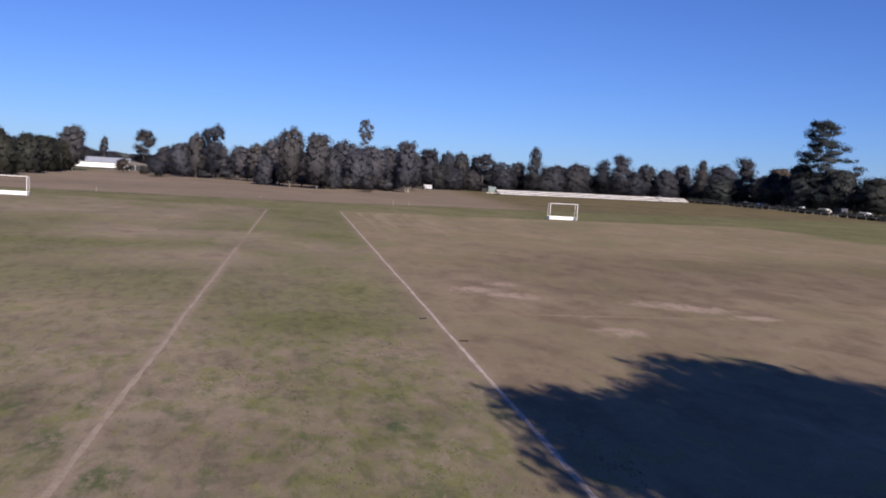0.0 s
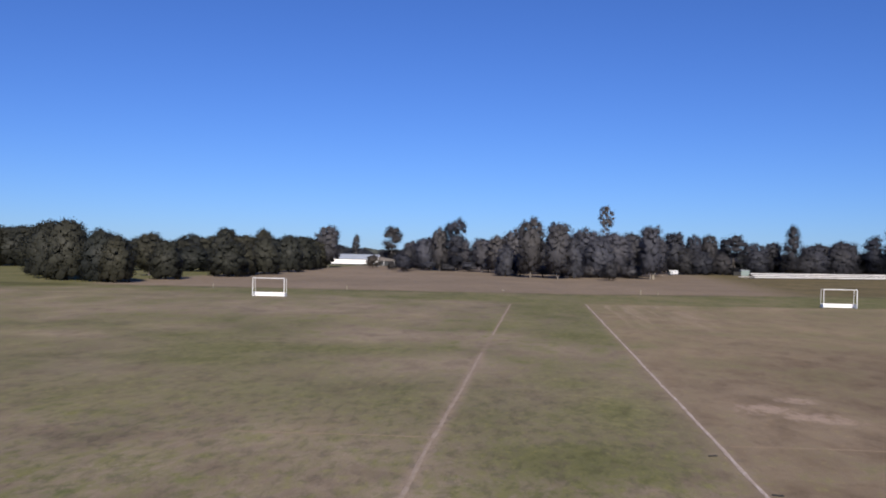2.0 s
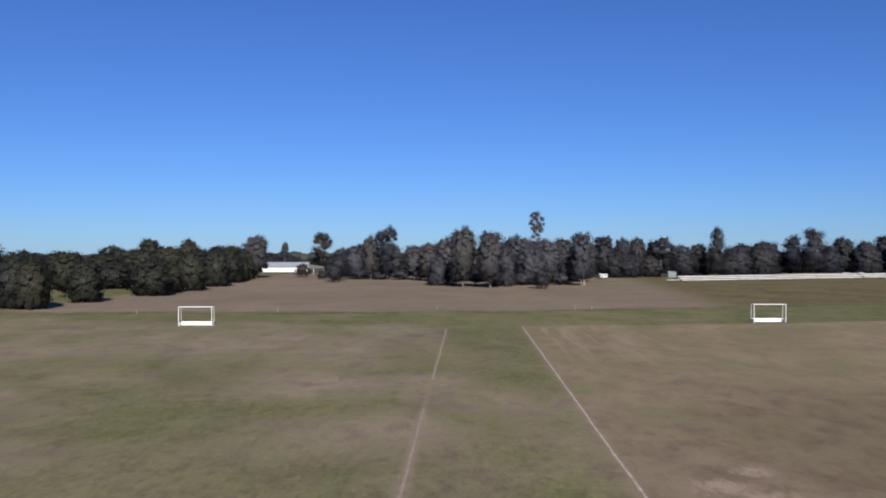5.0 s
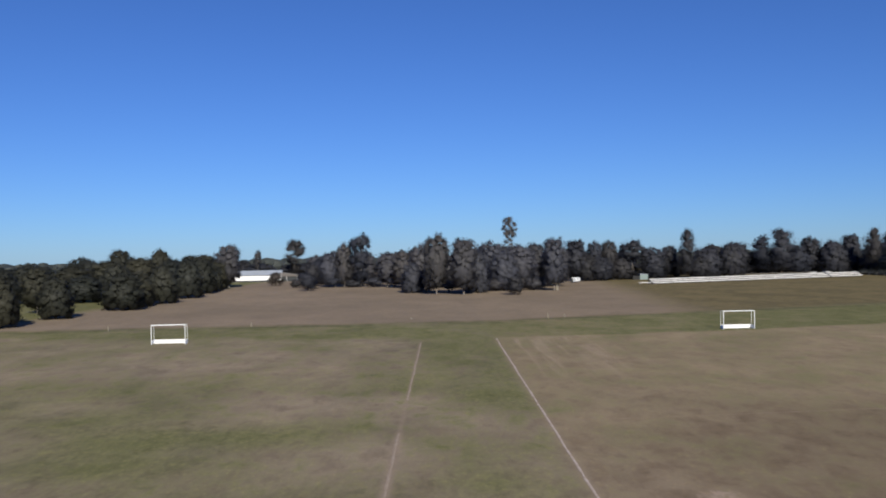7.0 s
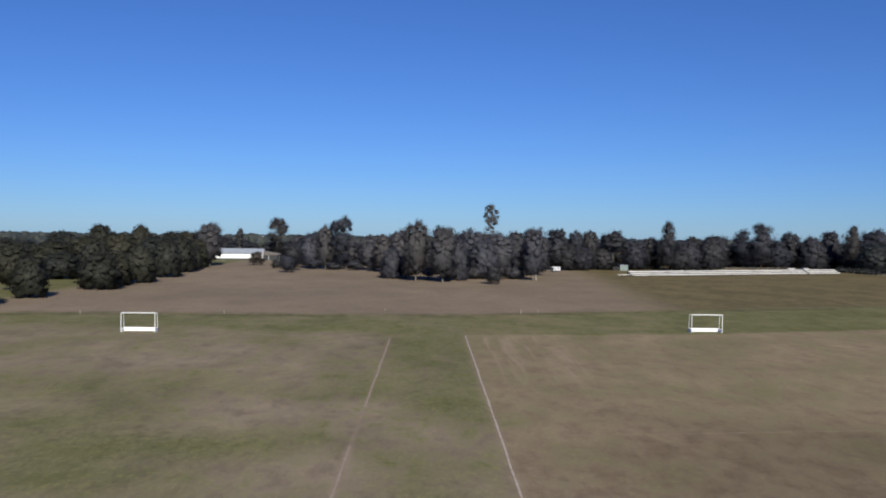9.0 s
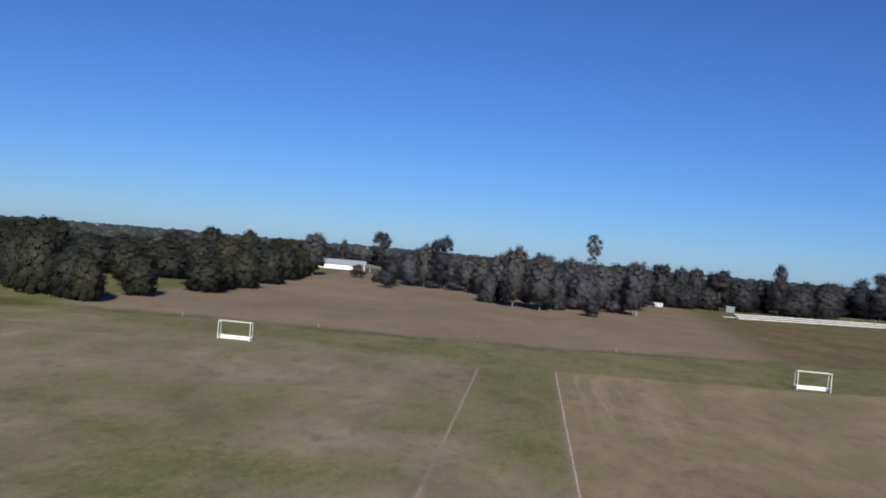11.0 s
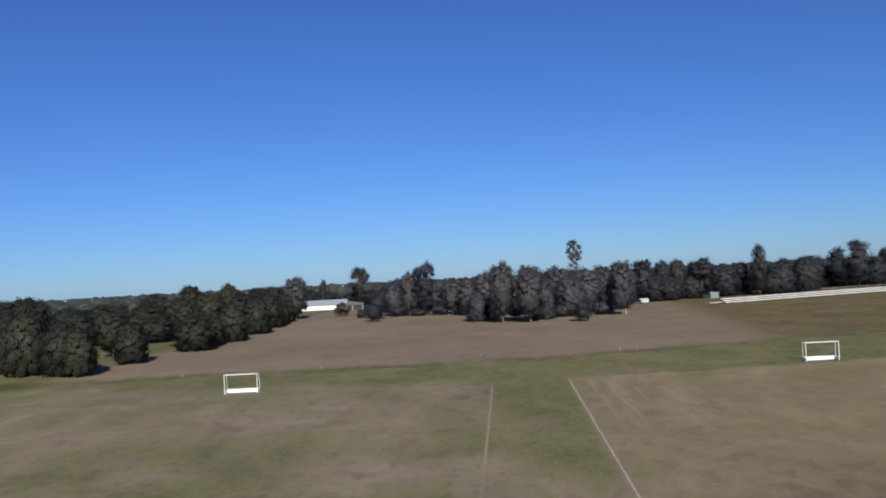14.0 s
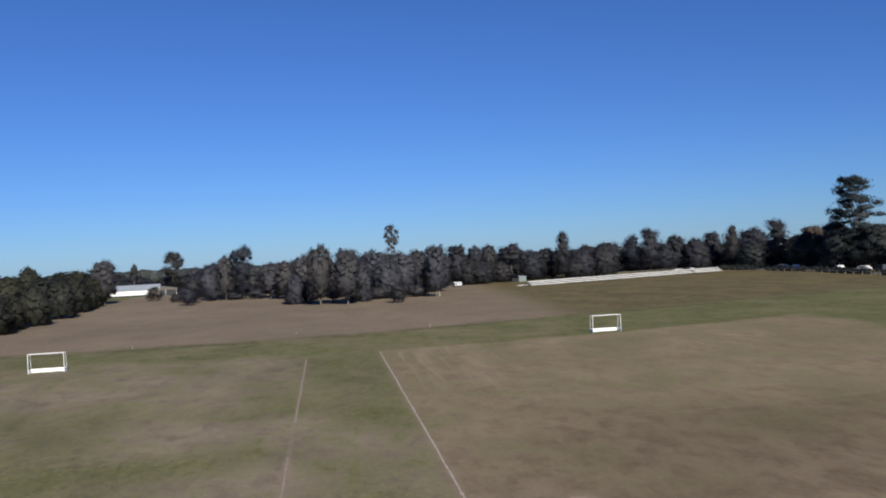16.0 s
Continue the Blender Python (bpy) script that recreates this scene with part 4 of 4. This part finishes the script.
# ---- long shed ----
def shed():
    house = thing("long_shed", "long low shed with white wall and grey sheet roof", "building", (-81.0, 211.0, 0), 6.0)
    house.scale = (0.74, 0.74, 0.72)
    part("wall", box(0, 24.0, 0, 9.0, 0, 3.2), WALLWHITE, house, "white sheet wall")
    part("plinth", box(-0.05, 24.05, -0.05, -0.01, 0, 0.75), DARKWALL, house)
    roof = profile([(-0.6, 3.2), (-0.6, 3.3), (4.8, 5.6), (10.2, 3.3), (10.2, 3.2)], 0, 25.2)
    bmesh.ops.transform(roof, matrix=Matrix.Translation((24.6, 0.0, 0)) @ Matrix.Rotation(radians(90), 4, "Z"), verts=roof.verts[:])
    part("roof", roof, STEEL, house, "grey sheet-metal roof")
    for k in range(24):
        part("roof_rib", bar((0.3 + k * 1.03, -0.55, 3.36), (0.3 + k * 1.03, 4.75, 5.62), 0.05, 0), STEEL, house)
    part("annex_wall", box(24.2, 32.2, 1.0, 8.0, 0, 2.4), DARKWALL, house)
    part("annex_roof", profile([(24.0, 2.4), (32.4, 2.4), (32.4, 3.2), (24.0, 4.6)], 0.4, 8.6), CONCRETE, house, "grey sheet-metal roof")
    part("post", box(24.1, 24.4, 0.0, 0.3, 0, 4.3), WALLWHITE, house)
    for x in (27.0, 31.9):
        part("veranda_post", box(x - 0.06, x + 0.06, 0.5, 0.62, 0, 2.4), WALLWHITE, house)


shed()


# ---- caravan, container, vehicles ----
def caravan():
    van = thing("white_caravan", "white caravan parked at the edge of the wood", "caravan", (31.6, 149.0, rise(31.6, 149.0)), 52.0)
    van.scale = (0.70, 0.70, 0.60)
    part("body", profile([(1.6, 0.5), (5.2, 0.5), (5.4, 1.2), (5.2, 2.3), (1.9, 2.4), (1.5, 1.6)], 0, 2.1, 0.06), WHITE, van)
    part("window", box(2.9, 3.8, -0.02, 0.0, 1.5, 1.9), GLASS, van)
    part("awning", bar((0.0, 0.2, 2.25), (1.7, 0.2, 2.3), 0.08), WHITE, van)
    part("shade_wall", box(0.0, 1.4, 1.2, 1.3, 0, 2.1), DARKWALL, van)
    for x in (0.05, 1.35):
        part("pole", box(x - 0.03, x + 0.03, 0.2, 0.26, 0, 2.25), STEEL, van)
    for y in (0.1, 1.9):
        part("wheel", disc((3.4, y, 0.33), 0.33, 0.2), TYRE, van)
    part("chassis", box(0.9, 5.1, 0.4, 1.7, 0.33, 0.5), DARKWALL, van)


caravan()
hut = thing("green_hut", "small pale green sheet-metal hut beside the wood", "hut", (53.0, 160.5, rise(53.0, 160.5)), 3.0)
hut.scale = (0.66, 0.72, 0.66)
part("wall", box(0, 3.6, 0, 2.6, 0, 2.4), GREENBOX, hut)
part("roof", profile([(-0.15, 2.4), (3.75, 2.4), (3.75, 2.5), (-0.15, 2.68)], -0.15, 2.75), STEEL, hut)
part("door", box(1.3, 2.2, -0.04, -0.005, 0.05, 2.0), GREENBOX, hut)
# plain near-black block added for an unidentified dark shape beside the hut
part("lean_to", box(-3.2, -0.02, 0.3, 2.3, 0, 1.7, 0.02), TYRE, hut, "plain dark block beside the hut")


def car(name, label, paint, place, turn, van=False):
    ob = thing(name, label, "car", place, turn, "parked cars")
    line = [(-2.15, 0.35), (2.15, 0.35), (2.2, 0.75), (1.35, 0.92), (0.7, 1.42), (-1.2, 1.45), (-2.0, 0.98), (-2.2, 0.8)]
    if van:
        line = [(-2.3, 0.35), (2.3, 0.35), (2.35, 0.9), (1.7, 1.2), (1.2, 1.95), (-2.2, 2.0), (-2.35, 0.8)]
    part("body", profile(line, -0.85, 0.85, 0.07), paint, ob)
    top = 1.85 if van else 1.36
    for s in (-0.86, 0.845):
        part("side_window", box(-1.1, 0.65, s, s + 0.015, 0.98 if not van else 1.25, top - 0.05), GLASS, ob)
    for x in (-1.35, 1.35):
        for y in (-0.78, 0.78):
            wheel = part("wheel", disc((x, y, 0.33), 0.33, 0.22), TYRE, ob)
            part("rim", disc((x, y + (0.115 if y > 0 else -0.115), 0.33), 0.19, 0.02, 10), STEEL, wheel)
    return ob


PAINTS = [WHITE, painted("silver_car_paint", (0.55, 0.55, 0.54), 0.55, 0.1), painted("dark_car_paint", (0.03, 0.035, 0.05), 0.25, 0.1)]
for k, (x, y, tone, van) in enumerate(((104.5, 160.5, 1, 0), (109.0, 162.5, 1, 0), (133.0, 185.5, 0, 0), (134.4, 168.5, 1, 0), (135.2, 162.5, 2, 0), (135.0, 153.0, 0, 0), (134.5, 144.5, 1, 0), (136.0, 135.0, 2, 0), (135.8, 124.4, 0, 0), (136.0, 114.0, 1, 0), (134.5, 104.0, 2, 1), (134.0, 94.0, 0, 0))):
    names = ("white", "silver", "dark")
    car("van" if van else "car", f"{names[tone]} {'van' if van else 'car'} parked under trees beside the road", PAINTS[tone], (x, y, rise(x, y)), 60 + (k * 37) % 70, bool(van))


# ---- road and low fence at the reserve edge ----
def ribbon(name, points, width, z, material, label, category, kind="structure"):
    verts, faces = [], []
    for k, p in enumerate(points):
        p = Vector((*p, z + rise(*p)))
        way = Vector((*points[min(k + 1, len(points) - 1)], 0)) - Vector((*points[max(k - 1, 0)], 0))
        side = Vector((-way.y, way.x, 0)).normalized() * width / 2
        verts += [p - side, p + side]
    faces = [(2 * k, 2 * k + 1, 2 * k + 3, 2 * k + 2) for k in range(len(points) - 1)]
    return tagged(new(name, mesh_of(name, verts, faces, material)), label, category, kind=kind)


ASPHALT = painted("worn_asphalt", (0.17, 0.165, 0.16), 0.9, 0.3, 0.5)
EDGE = [(78, 170), (97, 177), (112, 181), (122, 172), (125, 150), (126, 124), (125, 98), (124, 72), (126, 40), (130, 4)]
ribbon("road", [(x + 7, y + 1) for x, y in EDGE], 6.0, 0.02, ASPHALT, "grey asphalt road along the reserve edge", "road")


def rail_fence():
    fence = thing("rail_fence", "low weathered timber rail fence along the road", "fence")
    for (x0, y0), (x1, y1) in zip(EDGE, EDGE[1:]):
        a, b = Vector((x0, y0, 0)), Vector((x1, y1, 0))
        count = max(1, round((b - a).length / 4.0))
        for k in range(count):
            p, q = a.lerp(b, k / count), a.lerp(b, (k + 1) / count)
            zp, zq = rise(p.x, p.y), rise(q.x, q.y)
            part("post", box(p.x - 0.09, p.x + 0.09, p.y - 0.09, p.y + 0.09, zp - 0.1, zp + 0.85, 0.015), TIMBER, fence)
            part("rail", bar((p.x, p.y, zp + 0.72), (q.x, q.y, zq + 0.72), 0.12, 0.015), TIMBER, fence)


rail_fence()


def hedge_row():
    rnd = random.Random(9)
    for k, ((x0, y0), (x1, y1)) in enumerate(zip(EDGE[3:], EDGE[4:])):
        a, b = Vector((x0, y0)), Vector((x1, y1))
        lobes = []
        for j in range(26):
            p = a.lerp(b, rnd.random())
            r = rnd.uniform(0.8, 1.5)
            lobes.append((p.x + 2.0 + rnd.uniform(-0.6, 0.6), p.y, rise(p.x, p.y) + rnd.uniform(0.4, 0.9), r, 0.75))
        v, f, _ = sprays(lobes, 2600, 0.22, rnd)
        ob = new("low_hedge", mesh_of("low_hedge", [(q.x, q.y, max(q.z, rise(q.x, q.y) + 0.02)) for q in v], f, LEAF_BLACK))
        tagged(ob, "low dark scrubby hedge beside the road", "hedge", "road hedges")


hedge_row()


# ---- houses far off ----
def cottage(place, turn, wide, deep, wall, roof, label):
    ob = thing("house", label, "house", place, turn, "distant houses")
    part("wall", box(-wide / 2, wide / 2, -deep / 2, deep / 2, -1.0, 2.7), wall, ob)
    part("roof", profile([(-wide / 2 - 0.4, 2.7), (wide / 2 + 0.4, 2.7), (wide / 2 - 2.0, 4.6), (-wide / 2 + 2.0, 4.6)], -deep / 2 - 0.4, deep / 2 + 0.4), roof, ob)
    for s in (-0.28, 0.28):
        pane = part("window", box(s * wide - 0.8, s * wide + 0.8, -deep / 2 - 0.05, -deep / 2 - 0.01, 0.9, 2.1), GLASS, ob)
        part("frame", box(s * wide - 0.9, s * wide + 0.9, -deep / 2 - 0.08, -deep / 2 - 0.055, 0.8, 0.9), WHITE, pane)
    part("door", box(-0.45, 0.45, -deep / 2 - 0.05, -deep / 2 - 0.01, 0, 2.05), TIMBER, ob)


for k, (x, y, wall, roof) in enumerate(((-603, 1030, WALLWHITE, STEEL), (-564, 1117, CREAM, REDTILE), (-402, 1010, WALLWHITE, STEEL), (-196, 823, CREAM, STEEL), (-149, 642, WALLWHITE, STEEL), (-177, 703, CREAM, REDTILE), (121, 562, WALLWHITE, STEEL), (197, 524, WALLWHITE, STEEL), (245, 546, CREAM, REDTILE), (294, 489, WALLWHITE, STEEL), (329, 512, CREAM, STEEL), (258, 487, WALLWHITE, STEEL), (270, 494, WALLWHITE, STEEL), (182, 238, WALLWHITE, STEEL), (207, 214, CREAM, REDTILE), (225, 196, WALLWHITE, STEEL))):
    cottage((x, y, rise(x, y) + 0.9), 20 - (k * 31) % 50, 13.0 + k % 3 * 2, 9.0, wall, roof, "pale low house with pitched roof among distant trees")


# ---- tufts of longer grass and clover near the touch line ----
def tufts():
    rnd = random.Random(77)
    verts, faces = [], []
    for _ in range(3600):
        x, y = rnd.uniform(-15, 1.5), -99 + 24 * rnd.random() ** 1.3
        green = noise.noise((x * 0.5, y * 0.28, 2.0)) + (0.15 if -7.5 < x < -0.6 else -0.2)
        if green < rnd.uniform(-0.05, 0.45) or abs(x) < 0.3 or abs(x + 8.12) < 0.5:
            continue
        wide = rnd.uniform(0.06, 0.16)
        for _ in range(11):
            a, s, h = rnd.uniform(0, 6.28), rnd.uniform(0.015, 0.035), rnd.uniform(0.008, 0.03)
            bx, by = x + rnd.gauss(0, wide), y + rnd.gauss(0, wide)
            lean, way = rnd.uniform(0.02, 0.06), rnd.uniform(0, 6.28)
            n0 = len(verts)
            verts += [(bx - s * math.cos(a), by - s * math.sin(a), -0.01), (bx + s * math.cos(a), by + s * math.sin(a), -0.01), (bx + lean * math.cos(way), by + lean * math.sin(way), h)]
            faces.append((n0, n0 + 1, n0 + 2))
    ob = new("grass_tufts", mesh_of("grass_tufts", verts, faces, LEAF_GRASS))
    tagged(ob, "loose tufts of green grass and clover in dry turf", "grass", kind="stuff")


tufts()
